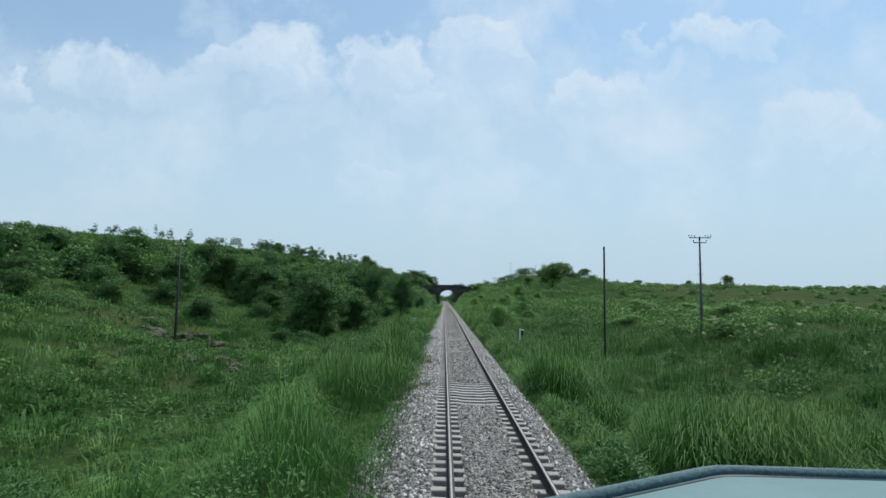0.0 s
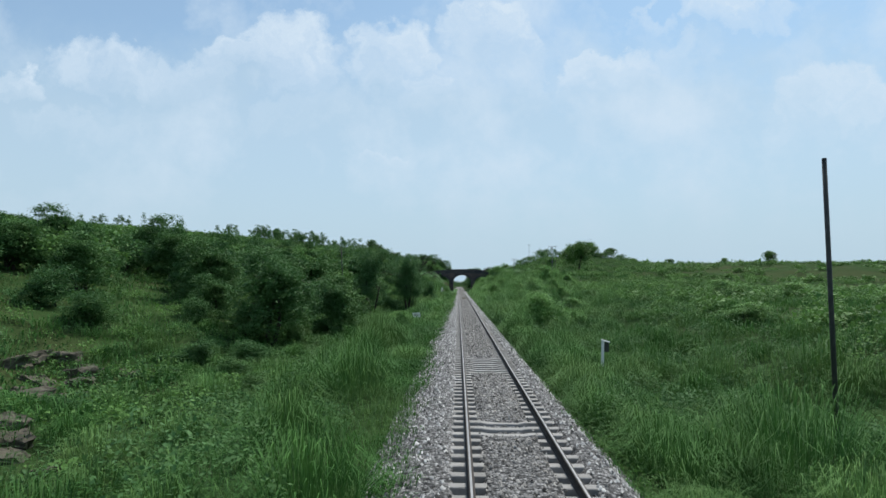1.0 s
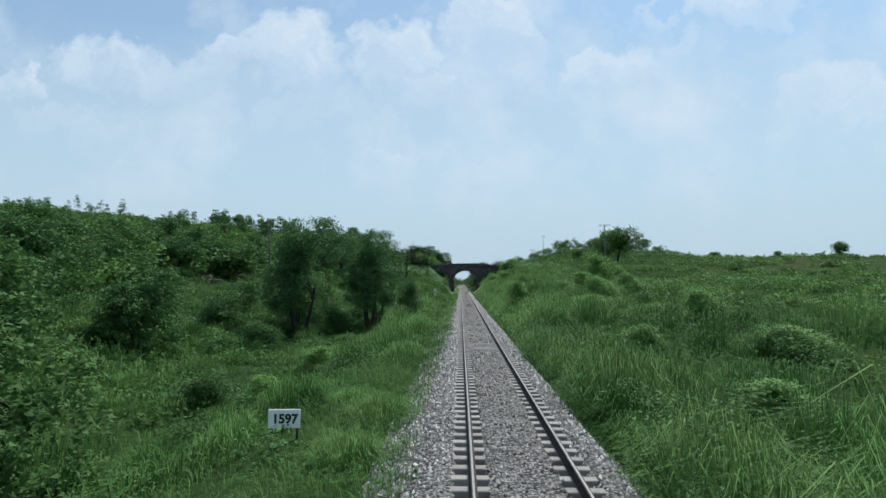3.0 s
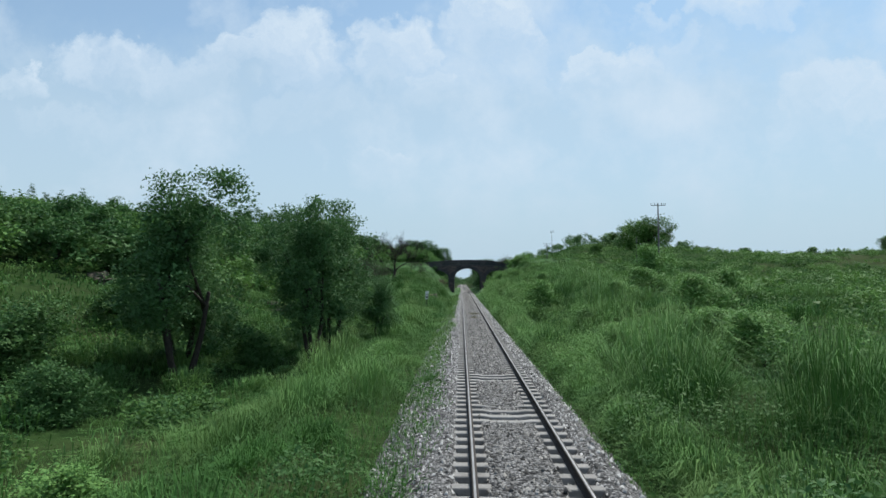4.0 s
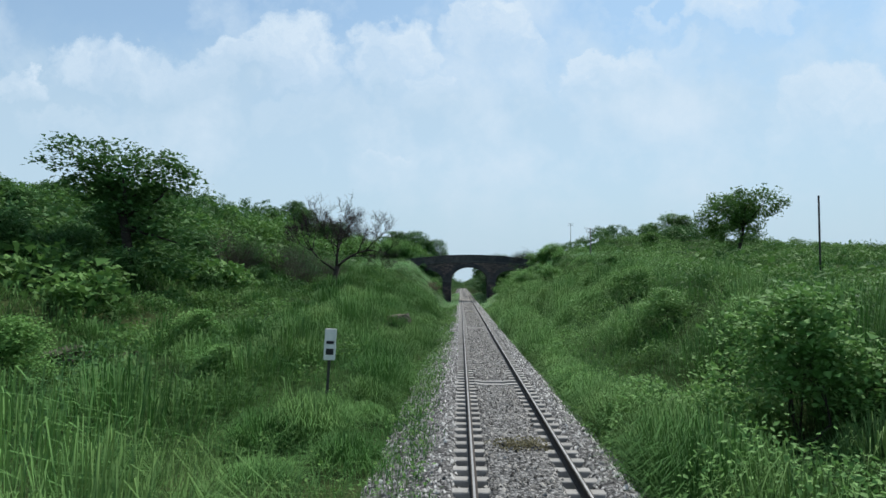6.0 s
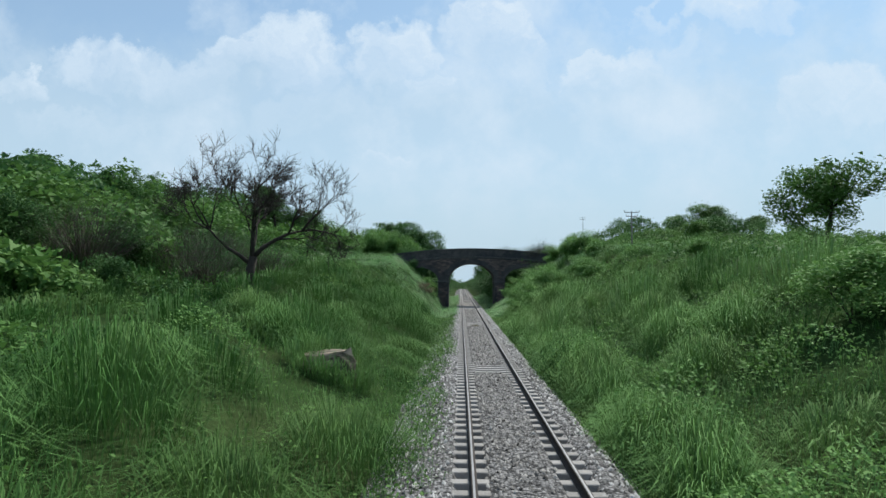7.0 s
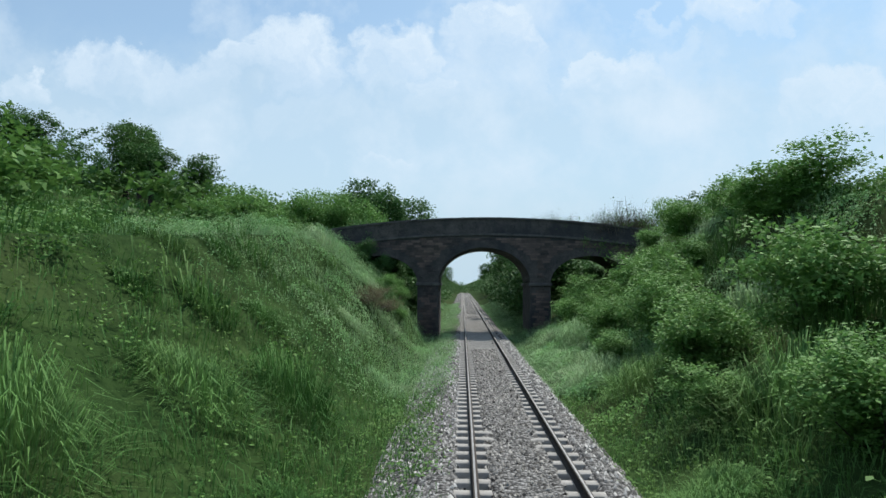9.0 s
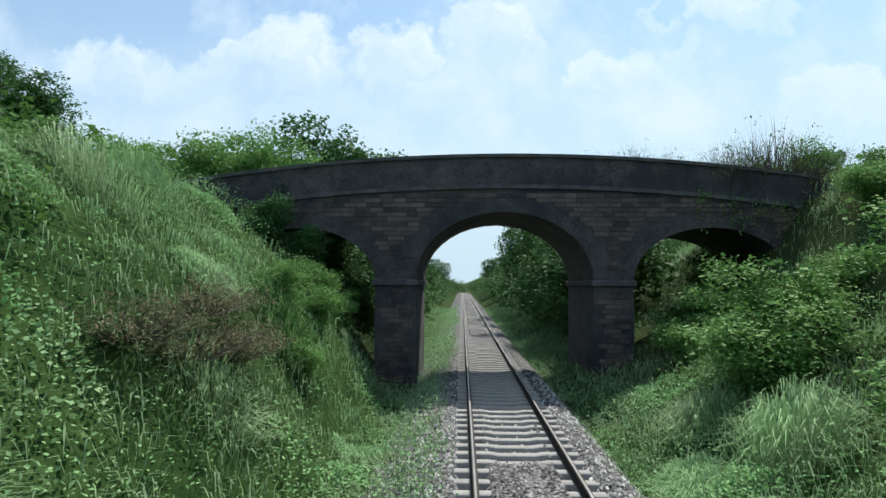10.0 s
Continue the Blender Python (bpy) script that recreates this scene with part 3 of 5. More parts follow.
def broad_tree(name, seed, h, w, leaf_mat, clumps=90, per=34, size=0.16, spread=0.30, base=0.28, label="", stems=1, thin=1.0, core=1.0, single=False, centred=False):
    """A tree or shrub: tapered stems, limbs to the lobes, and a crown of single leaves."""
    rng = np.random.default_rng(seed)
    root = new(name)
    pts, lobes = blob_points(rng, clumps, w / 2, w / 2, h * base, h, lumps=8)
    if centred:
        off = np.array([*pts[:, :2].mean(0), 0])
        pts, lobes = pts - off, [(x - off[0], y - off[1], z, k) for x, y, z, k in lobes]
    bm = bmesh.new()
    for s in range(stems):
        a = rng.uniform(0, math.tau)
        b = Vector((math.cos(a), math.sin(a), 0)) * (0.0 if stems == 1 else w * 0.07)
        top = Vector((b.x * 2.2 + rng.normal(0, 0.05) * w, b.y * 2.2 + rng.normal(0, 0.05) * w, h * (0.42 + 0.1 * rng.random())))
        r = (0.028 * h + 0.03) * thin / math.sqrt(stems)
        mid = b.lerp(top, 0.5) + Vector((rng.normal(0, 0.04) * w, rng.normal(0, 0.04) * w, 0))
        tube(bm, [b - Vector((0, 0, 0.3)), b + Vector((0, 0, 0.1)), mid, top], [r * 1.5, r * 1.1, r * 0.85, r * 0.6])
        for i, (x, y, z, k) in enumerate(lobes):
            if i % stems == s or stems == 1:
                e = Vector((x, y, z))
                m = top.lerp(e, 0.5) + Vector((rng.normal(0, 0.05) * w, rng.normal(0, 0.05) * w, rng.uniform(-0.05, 0.03) * h))
                tube(bm, [top.lerp(mid, rng.uniform(0, 0.7)), m, e], [r * 0.5, r * 0.34, r * 0.12], 5)
    part("trunk", bm, M_BARK, root, "dark grey-brown bark", True)
    v, t = leaf_cloud(rng, pts, spread, per, size, single=single)
    if core:
        cv, ct = leaf_cloud(rng, np.repeat([(x, y, z) for x, y, z, k in lobes], 3, 0), w * 0.085 * core, 40, w * 0.036 + 0.05, 1.3, single=True)
        v, t = np.concatenate([v, cv]), np.concatenate([t, ct + len(v)])
    arrays("crown", v, t, leaf_mat, root)
    if label:
        tagged(root, label)
    return root


def bare_tree(name, seed, h, w):
    """A dead tree of forking bare limbs with a bird's nest-like knot."""
    rng = np.random.default_rng(seed)
    root = new(name)
    bm = bmesh.new()
    twigs = bmesh.new()
    fine = np.random.default_rng(seed + 1)

    def limb(p, d, length, r, depth):
        pts, radii = [p], [r]
        q = p.copy()
        for i in range(4):
            d = (d + Vector(rng.normal(0, 0.16, 3)) + Vector((0, 0, 0.03))).normalized()
            q = q + d * length / 4
            pts.append(q.copy())
            radii.append(r * (1 - 0.16 * (i + 1)))
        tube(bm if depth < 3 else twigs, pts, radii, 7 if depth < 2 else (4 if depth < 4 else 3))
        if depth >= 4:      # fine sprigs at the ends
            for i in range(2):
                e = pts[2 + 2 * i]
                way = (d + Vector(fine.normal(0, 0.7, 3)) + Vector((0, 0, 0.2))).normalized() * fine.uniform(0.25, 0.55)
                tube(twigs, [e, e + way * 0.5 + Vector(fine.normal(0, 0.03, 3)), e + way], [0.008, 0.006, 0.003], 3)
        if depth < 5:
            for i in range(4 if depth in (0, 1) else 3 if depth < 4 else 2):
                a = Vector(rng.normal(0, 1, 3))
                side = (a - a.dot(d) * d).normalized()
                k = rng.uniform(0.45, 0.95)
                limb(pts[rng.integers(2, 5)].copy(), (d + side * k + Vector((0, 0, 0.12))).normalized(), length * rng.uniform(0.52, 0.76), max(r * rng.uniform(0.40, 0.58), 0.013), depth + 1)
    tube(bm, [Vector((0.05, 0, -0.3)), Vector((0, 0, 0.15)), Vector((0.1, 0.0, 0.9)), Vector((0.25, 0, 1.7))], [0.30, 0.24, 0.20, 0.18], 10)
    limb(Vector((0.2, 0, 1.5)), Vector((-0.05, 0.1, 1.0)).normalized(), h * 0.34, 0.13, 0)
    limb(Vector((0.22, 0, 1.6)), Vector((0.62, -0.1, 0.75)).normalized(), h * 0.34, 0.12, 0)
    limb(Vector((0.1, 0, 1.4)), Vector((-0.5, 0.1, 0.85)).normalized(), h * 0.30, 0.10, 0)
    limb(Vector((0.2, 0, 1.5)), Vector((0.15, 0.75, 0.7)).normalized(), h * 0.3, 0.09, 0)
    part("trunk", bm, M_BARK, root, "dark bare trunk and limbs", True)
    part("bare_crown", twigs, M_BARK, root, "fine leafless dark branching")
    return root


def set_down(ob, x, y, turn=0.0, scale=1.0, sink=0.05, stretch=1.0):
    ob.matrix_basis = pose(x, y, float(land(x, y)) - sink, 0, 0, turn) @ Matrix.Diagonal((scale, scale, scale * stretch, 1))
    return ob


def copies(proto, places, label, category, group):
    """The first place takes the prototype, the others copies; each place is x, y, scale, stretch."""
    rng = np.random.default_rng(len(places) * 31 + len(label))
    for i, (x, y, s, k) in enumerate(places):
        ob = proto if i == 0 else copy_thing(proto, Matrix())
        set_down(ob, x, y, rng.uniform(0, 360), s, 0.05, k)
        tagged(ob, label, category, group)


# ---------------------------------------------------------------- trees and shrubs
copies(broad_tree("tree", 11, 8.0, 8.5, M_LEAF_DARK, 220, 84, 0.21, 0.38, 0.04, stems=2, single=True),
       [(-17.3, 79.5, 0.98, 1.02), (-12.9, 89, 0.8, 1.0), (-27, 91, 0.9, 0.95), (-29, 97, 1.0, 0.95), (-36, 104, 1.0, 0.95), (-43, 112, 1.05, 0.95), (-52, 104, 1.0, 0.85), (-36, 84, 0.75, 0.9),
        (-46, 88, 0.8, 0.9), (-22, 101, 0.85, 0.95), (-27, 112, 0.9, 0.95), (-20, 112, 0.7, 0.9), (-58, 92, 0.8, 0.8), (-56, 78, 0.75, 0.8), (-24, 84, 0.6, 0.85)],
       "dense dark-green broadleaf tree on the grassy slope", "tree", "trees in the valley")
def hill_spots():
    rng = np.random.default_rng(61)
    out = []
    for i in range(125):
        y = rng.uniform(70, 250)
        x = -rng.uniform(np.interp(y, [70, 110, 160, 250], [46, 38, 32, 26]), np.interp(y, [70, 250], [85, 75]))
        out.append((x, y, rng.uniform(0.6, 1.1) * float(np.interp(x, [-75, -45], [0.5, 1.0]) * np.interp(y, [190, 250], [1.0, 0.7])), rng.uniform(0.75, 1.05)))
    return out


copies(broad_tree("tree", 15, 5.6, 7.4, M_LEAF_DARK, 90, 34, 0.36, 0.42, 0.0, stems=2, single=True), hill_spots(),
       "rounded bushy tree on the wooded hillside", "tree", "bushy trees on the hill")
copies(broad_tree("shrub", 25, 3.4, 5.0, M_LEAF_DARK, 120, 72, 0.14, 0.32, 0.0, stems=5, thin=0.4, single=True),
       [(-11.0, 87, 0.45, 0.9), (-14.6, 87.5, 0.6, 0.9), (-19.5, 82, 0.8, 0.9), (-15.4, 80.5, 0.55, 0.9), (-23.5, 80, 0.7, 0.9), (-18, 92, 0.9, 0.9),
        (-11.4, 100, 0.55, 0.9), (-16, 122, 0.7, 0.9), (-12.6, 134, 0.7, 0.9), (-17, 140, 0.9, 0.9), (-20.5, 127, 1.0, 0.9), (-23, 140, 1.0, 0.9), (-22, 118, 1.0, 1.0), (-21, 182, 0.8, 0.8), (-24.5, 183, 0.9, 0.8), (-27, 181, 0.9, 0.9), (-18.5, 190, 0.5, 0.8), (-23, 192, 0.7, 0.9), (-28, 190, 0.8, 0.9), (-17.5, 197, 0.5, 0.9), (-20, 204, 0.75, 0.9), (-16.5, 210, 0.6, 0.9), (-24, 200, 0.8, 1.0), (-14, 62, 0.5, 0.8), (-18, 67, 0.6, 0.8), (-11, 57, 0.42, 0.8), (-28, 71, 0.9, 0.8), (-33, 75, 1.0, 0.9), (-35, 66, 0.9, 0.8), (-40, 73, 1.0, 0.9), (-16, 71, 0.65, 0.8), (-8.6, 63, 0.35, 0.9), (-44, 64, 1.0, 0.8), (-38, 56, 0.8, 0.8), (-7.6, 257.4, 0.6, 1.25), (-8.6, 258.6, 0.6, 1.2), (-6.6, 258.6, 0.55, 1.4), (-5.6, 260.5, 0.5, 1.3), (-7.4, 263.5, 0.8, 1.1), (-6.6, 255.6, 0.4, 1.2), (-7.7, 255.3, 0.42, 1.2), (8.6, 258.5, 0.6, 1.0), (6.4, 255.4, 0.45, 1.0)],
       "dense dark-green undergrowth bush beneath the trees", "shrub", "undergrowth bushes")
copies(broad_tree("tree", 12, 9.6, 6.4, M_LEAF_TREE, 300, 80, 0.18, 0.36, 0.14, stems=3),
       [(-15.3, 131, 0.95, 1.12), (-10.0, 136.5, 0.76, 1.30), (-9.8, 141.0, 0.78, 1.22), (-6.1, 138, 0.40, 1.1), (-16.8, 134.5, 0.6, 0.9)],
       "tall slender dark-green tree with several thin stems", "tree", "row of slender trees")
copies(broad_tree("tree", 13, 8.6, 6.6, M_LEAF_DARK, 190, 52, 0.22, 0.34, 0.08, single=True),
       [(-21.6, 184, 1.34, 0.74), (-12.8, 292, 1.22, 1.0), (-16.4, 293, 1.1, 0.95), (-8.6, 271, 1.12, 1.0), (-7.4, 274, 1.15, 1.02), (-19, 297, 0.9, 0.9), (-31, 270, 0.9, 0.9), (-36, 277, 1.0, 0.9), (-26, 262, 0.7, 0.85), (-24, 268, 0.75, 0.85), (-34, 258, 0.8, 0.8), (5.0, 267, 0.6, 0.95), (5.2, 272, 0.66, 1.0), (4.9, 279, 0.8, 1.1), (5.1, 288, 0.85, 1.1), (5.2, 299, 0.9, 1.1), (-5.6, 281, 0.6, 1.0), (-5.4, 297, 0.66, 1.0), (6.5, 310, 0.8, 1.0), (7.0, 326, 0.85, 1.0), (6.5, 345, 0.85, 1.0), (-6.9, 275, 0.6, 0.9), (-7.4, 288, 0.7, 0.95), (-7.2, 304, 0.75, 1.0), (-7, 325, 0.8, 1.0), (-5.8, 350, 0.8, 1.0), (6, 370, 0.9, 1.0)],
       "round-crowned green tree on the hillside", "tree", "trees on the hillside")
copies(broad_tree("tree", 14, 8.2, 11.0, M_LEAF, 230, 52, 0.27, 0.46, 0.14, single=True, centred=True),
       [(39.2, 240, 1.14, 0.95), (58.5, 322, 1.05, 0.8), (68.5, 320, 0.66, 0.85), (52, 326, 0.7, 0.8), (33, 262, 0.42, 0.9), (132, 302, 0.62, 1.05), (126, 334, 0.36, 1.0), (95, 318, 0.42, 0.7)],
       "spreading flat-topped thorn tree on the grassy rise", "tree", "thorn trees on the rise")
copies(broad_tree("shrub", 21, 3.0, 3.6, M_LEAF_BROAD, 110, 66, 0.105, 0.24, 0.0, stems=4, thin=0.4),
       [(5.9, 78, 1.2, 0.9), (6.6, 160.5, 1.25, 0.95), (-5.2, 74.5, 0.55, 0.9), (9.5, 84, 0.8, 0.7), (8.6, 120, 0.8, 0.8), (11.5, 133, 1.0, 0.8),
        (13, 112, 0.9, 0.8), (16, 140, 1.0, 0.8), (25.4, 181, 1.1, 0.9), (18.6, 165, 1.5, 1.0), (9.5, 185, 0.9, 0.7), (13, 206, 0.55, 0.7), (-9, 166, 0.6, 0.7), (-12, 172, 0.8, 0.7),
        (-15, 165, 0.9, 0.8), (-9.5, 112, 0.7, 0.7), (7.2, 104, 0.75, 0.7), (5.6, 96, 0.6, 0.7), (7.5, 142, 0.8, 0.7), (8.2, 175, 0.8, 0.7), (-8.5, 99, 0.6, 0.8),
        (6.5, 130, 0.8, 0.55), (9, 126, 1.0, 0.5), (10.5, 146, 0.9, 0.6), (13.5, 150, 1.2, 0.6), (6, 122, 0.7, 0.6),
        (11, 116, 0.9, 0.5), (12.5, 101, 1.0, 0.5), (7.5, 92, 0.7, 0.6), (19, 70, 1.1, 0.45), (28, 66, 1.3, 0.45),
        (29, 98, 1.5, 0.45), (36, 96, 1.6, 0.45)],
       "bushy bright-green shrub among tall grass", "shrub", "shrubs in the grass")
copies(broad_tree("shrub", 22, 3.4, 4.0, M_LEAF_BROAD, 120, 76, 0.135, 0.28, 0.0, stems=4, thin=0.4),
       [(11.6, 236.8, 1.15, 0.6), (12.4, 243.5, 0.85, 0.8), (10.8, 246.5, 0.75, 0.75), (13.6, 248, 0.8, 0.8), (9.6, 241.5, 0.7, 0.75), (7.4, 227, 1.0, 0.85), (6.2, 235, 0.9, 0.8), (7.6, 240, 1.0, 0.8), (5.4, 241.5, 0.75, 0.75), (8.4, 245, 1.0, 0.75), (5.3, 247.5, 0.8, 0.8), (10.8, 238, 0.85, 0.7),
        (11.5, 228, 0.6, 0.7), (5.2, 222, 0.7, 0.75), (6.9, 249.5, 0.85, 0.8), (8.9, 251, 0.55, 0.8), (5.6, 252.6, 0.6, 0.7), (7.4, 254.2, 0.6, 0.7), (6.4, 215, 0.75, 0.75), (9.2, 219, 0.9, 0.75),
        (5.4, 230, 0.8, 0.8), (-12, 266, 1.05, 1.1), (-9.6, 266, 1.25, 1.2), (-8.4, 267.5, 1.4, 1.3), (-11, 267, 0.95, 1.0), (-14.5, 267, 1.2, 1.1), (-13, 271, 1.5, 1.0), (-16.5, 272, 1.1, 0.9), (-19.5, 268, 1.1, 0.9), (-22.5, 274, 1.1, 1.0), (-10.8, 277, 1.0, 0.9), (-17, 262.5, 0.8, 0.9), (-20, 258, 0.8, 0.8), (-4.9, 250.5, 0.36, 0.9), (-5.4, 252.5, 0.4, 1.0), (-4.6, 247.5, 0.3, 0.8), (-5.6, 249, 0.36, 0.9), (-5.1, 254, 0.36, 1.0), (16.5, 266, 0.8, 0.9), (10.6, 252, 0.55, 0.7), (9.8, 248, 0.6, 0.7), (4.6, 236, 0.5, 0.7), (4.5, 226, 0.5, 0.7)],
       "large-leaved green shrub on the cutting slope", "shrub", "shrubs on the cutting")


def thicket(name, seed, h, w, stems, leaves, leaf_mat):
    """A brush of thin upright twigs with sparse leaves."""
    rng = np.random.default_rng(seed)
    root = new(name)
    a, r = rng.uniform(0, math.tau, stems), np.sqrt(rng.random(stems))
    out = np.stack([np.cos(a), np.sin(a)], 1)
    ln = h * rng.uniform(0.45, 1.0, stems) * (1 - 0.35 * r)
    foot = np.column_stack([out * (r * w * 0.16)[:, None], np.full(stems, -0.1)])
    mid = foot + np.column_stack([out * (r * w * 0.22)[:, None], ln * 0.55]) + rng.normal(0, 0.07 * h, (stems, 3)) * np.array([1, 1, 0.2])
    tip = mid + np.column_stack([out * (r * w * 0.16)[:, None], ln * 0.45]) + rng.normal(0, 0.07 * h, (stems, 3)) * np.array([1, 1, 0.3])
    f = rng.uniform(0, math.tau, stems)
    sd = np.column_stack([np.cos(f), np.sin(f), np.zeros(stems)]) * rng.uniform(0.007, 0.016, stems)[:, None]
    v = np.stack([foot - sd, foot + sd, mid - sd * 0.7, mid + sd * 0.7, tip], 1).reshape(-1, 3)
    k = np.arange(stems)[:, None] * 5
    arrays("brush", v, np.concatenate([k + [0, 1, 3], k + [0, 3, 2], k + [2, 3, 4]]), M_TWIG, root)
    q = rng.random(leaves)[:, None]
    pick = rng.integers(0, stems, leaves)
    v, t = leaf_cloud(rng, mid[pick] * (1 - q) + tip[pick] * q, 0.12, 6, 0.075)
    arrays("foliage", v, t, leaf_mat, root)
    return root


copies(thicket("shrub", 23, 5.0, 7.0, 800, 760, M_LEAF_DARK),
       [(-17.5, 206, 1.0, 0.95), (-21, 201, 1.0, 0.95), (-15.5, 213, 0.85, 0.95), (-24.5, 209, 0.9, 1.0), (-19, 214, 0.9, 0.9), (-15.2, 203, 0.7, 0.8)],
       "grey-brown thicket of half-bare thorny twigs", "shrub", "thorny thickets")
wisp = thicket("shrub", 24, 2.6, 3.2, 420, 110, M_LEAF)
for i, (x, k, q) in enumerate(((10.2, 1.4, 1.1), (8.7, 1.05, 1.1), (5.2, 0.85, 1.1), (6.7, 0.8, 1.1), (11.6, 1.1, 1.1), (3.9, 0.65, 1.1), (9.5, 1.15, 1.15), (11.0, 1.3, 1.1))):
    bush = wisp if i == 0 else copy_thing(wisp, Matrix())
    bush.matrix_basis = pose(x, BF + 0.95, bridge_top(x) - 1.16, 0, 0, 70 * i) @ Matrix.Diagonal((k, k * 0.6, k * q, 1))
    tagged(bush, "wispy half-bare bush growing behind the bridge parapet", "shrub", "wispy bushes by the parapet")
copies(thicket("shrub", 26, 1.3, 3.4, 240, 300, M_DRY),
       [(-5.6, 243.7, 0.9, 0.9), (-5.3, 245.0, 0.7, 0.9), (-6.0, 242.7, 0.8, 0.9), (-5.9, 244.8, 0.8, 0.8)],
       "low dry brownish brush on the cutting slope", "shrub", "dry brush on the bank")
dead = bare_tree("dead_tree", 33, 7.4, 7.0)
tagged(set_down(dead, -11.8, 199.5, 20, 1.16), "leafless dark dead tree in tall grass", "tree")


def woods(name, seed, places, mat, label, size=0.34, per=22, spread=0.6):
    """Far woods: many crowns of leaves in one piece."""
    rng = np.random.default_rng(seed)
    cs, cores = [], []
    for x, y, h, w in places:
        z = float(land(x, y))
        n = int(8 + w * 1.5)
        a, r = rng.uniform(0, math.tau, n), np.sqrt(rng.uniform(0, 1, n)) * w / 2
        e = np.sqrt(np.maximum(1 - (r / (w / 2)) ** 2, 0))
        cs.append(np.stack([x + r * np.cos(a), y + r * np.sin(a), z + h * (0.2 + 0.75 * e * rng.uniform(0.6, 1.05, n))], 1))
        cores.append((x, y, z + h * 0.3, 0, 0))
    v, t = leaf_cloud(rng, np.concatenate(cs), spread, per, size, single=True)
    cv, ct = leaf_cloud(rng, np.array(cores)[:, :3], 0.9, 22, size * 2.0, 0.7, single=True)
    ob = arrays(name, np.concatenate([v, cv]), np.concatenate([t, ct + len(v)]), mat)
    tagged(ob, label, "woods", kind="stuff")


def scatter_woods():
    rng = np.random.default_rng(5)
    a, b = [], []
    for i in range(900):
        x, y = -30 - 115 * rng.random() ** 1.2, rng.uniform(62, 400)
        edge = np.interp(y, [40, 110, 130, 180, 215, 260], [-44, -36, -31, -30, -26, -24])
        if x > edge or (y < 100 and rng.random() < 0.3 and x > -50):
            continue
        h = (1.8 + 3.4 * rng.random() ** 1.6) * float(np.interp(x, [-95, -50], [0.45, 1.0]) * (np.interp(y, [180, 250], [1.0, 0.5]) if x < -42 else 1.0))
        (a if rng.random() < np.interp(y, [100, 190], [0.7, 0.3]) else b).append((x, y, h, h * rng.uniform(1.2, 2.0)))
    for i in range(60):
        b.append((rng.uniform(-30, -17), rng.uniform(262, 400), rng.uniform(2.5, 4.5), rng.uniform(4, 7)))
    for i in range(18):
        b.append((rng.uniform(-29, -18), rng.uniform(166, 196), rng.uniform(0.9, 1.9), rng.uniform(2.2, 4.0)))
    for i in range(30):
        b.append((rng.uniform(-34, -20), rng.uniform(196, 250), rng.uniform(2.4, 4.2), rng.uniform(3.5, 6)))
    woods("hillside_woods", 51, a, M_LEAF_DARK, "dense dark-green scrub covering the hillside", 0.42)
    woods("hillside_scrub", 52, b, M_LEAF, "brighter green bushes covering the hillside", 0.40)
    c = []
    for i in range(190):     # both sides of the line beyond the bridge
        s = -1 if rng.random() < 0.42 else 1
        y = 265 + 190 * rng.random() ** 1.5
        x = s * (4.2 + 9 * rng.random() ** 1.3) + (0.6 if s > 0 else -0.6)
        if y < 300:
            x = max(min(x, 7.0), -7.5)
        k = min(1.0, 0.75 + (abs(x) - 4) * 0.12)
        c.append((x, y, rng.uniform(4.0, 7.0) * k, rng.uniform(3, 5.5) * k))
    for i in range(34):      # crowding the line just past the bridge
        c.append((rng.uniform(4.3, 5.6) if i % 4 else rng.uniform(-6.2, -5.2), 264.5 + 56 * rng.random(), rng.uniform(4.2, 6.6), rng.uniform(2.4, 3.6)))
    for i in range(40):      # closing the view where the line bends away
        c.append((rng.uniform(-14, 24), rng.uniform(462, 480), rng.uniform(3, 6), rng.uniform(5, 8)))
    woods("lineside_woods", 53, c, M_LEAF_DARK, "dark-green trees along the line beyond the bridge", 0.24, 40, 0.5)
    d = []
    g = []
    for i in range(640):     # bushes dotted over the eastern grassland
        x, y = 19 + 91 * rng.random() ** 1.5, rng.uniform(40, 300)
        h = rng.uniform(0.5, 1.6)
        d.append((x, y, h, h * rng.uniform(1.5, 2.8)))
    for i in range(60):
        g.append((rng.uniform(14, 70), rng.uniform(290, 350), rng.uniform(2.0, 4.4), rng.uniform(3.5, 7)))
    woods("grassland_bushes", 54, d, M_LEAF, "scattered green bushes on the grassland", 0.22, 24, 0.36)
    woods("skyline_bushes", 57, g, M_LEAF_DARK, "dark-green bushes on the rise behind the bridge", 0.34, 34, 0.45)
    f = []
    for i in range(620):     # bushes along the eastern ridge
        x, y = rng.uniform(60, 330), rng.uniform(120, 520)
        h = rng.uniform(0.5, 1.2)
        f.append((x, y, h, h * rng.uniform(2.2, 4.0)))
    woods("ridge_bushes", 56, f, M_LEAF, "low green bushes along the far ridge", 0.5, 16, 0.55)
    e = []
    for i in range(110):      # small upright trees along the crest of the hill
        u = rng.uniform(-0.38, -0.17) if i < 84 else rng.uniform(-0.7, -0.38)
        y = rng.uniform(275, 325)
        e.append((u * (y - 62) - 1, y, rng.uniform(4.6, 7.4), rng.uniform(1.8, 3.2)))
    woods("crest_trees", 55, e, M_LEAF_DARK, "small upright dark trees along the hill's crest", 0.27, 54, 0.36)


scatter_woods()

# ---------------------------------------------------------------- grass


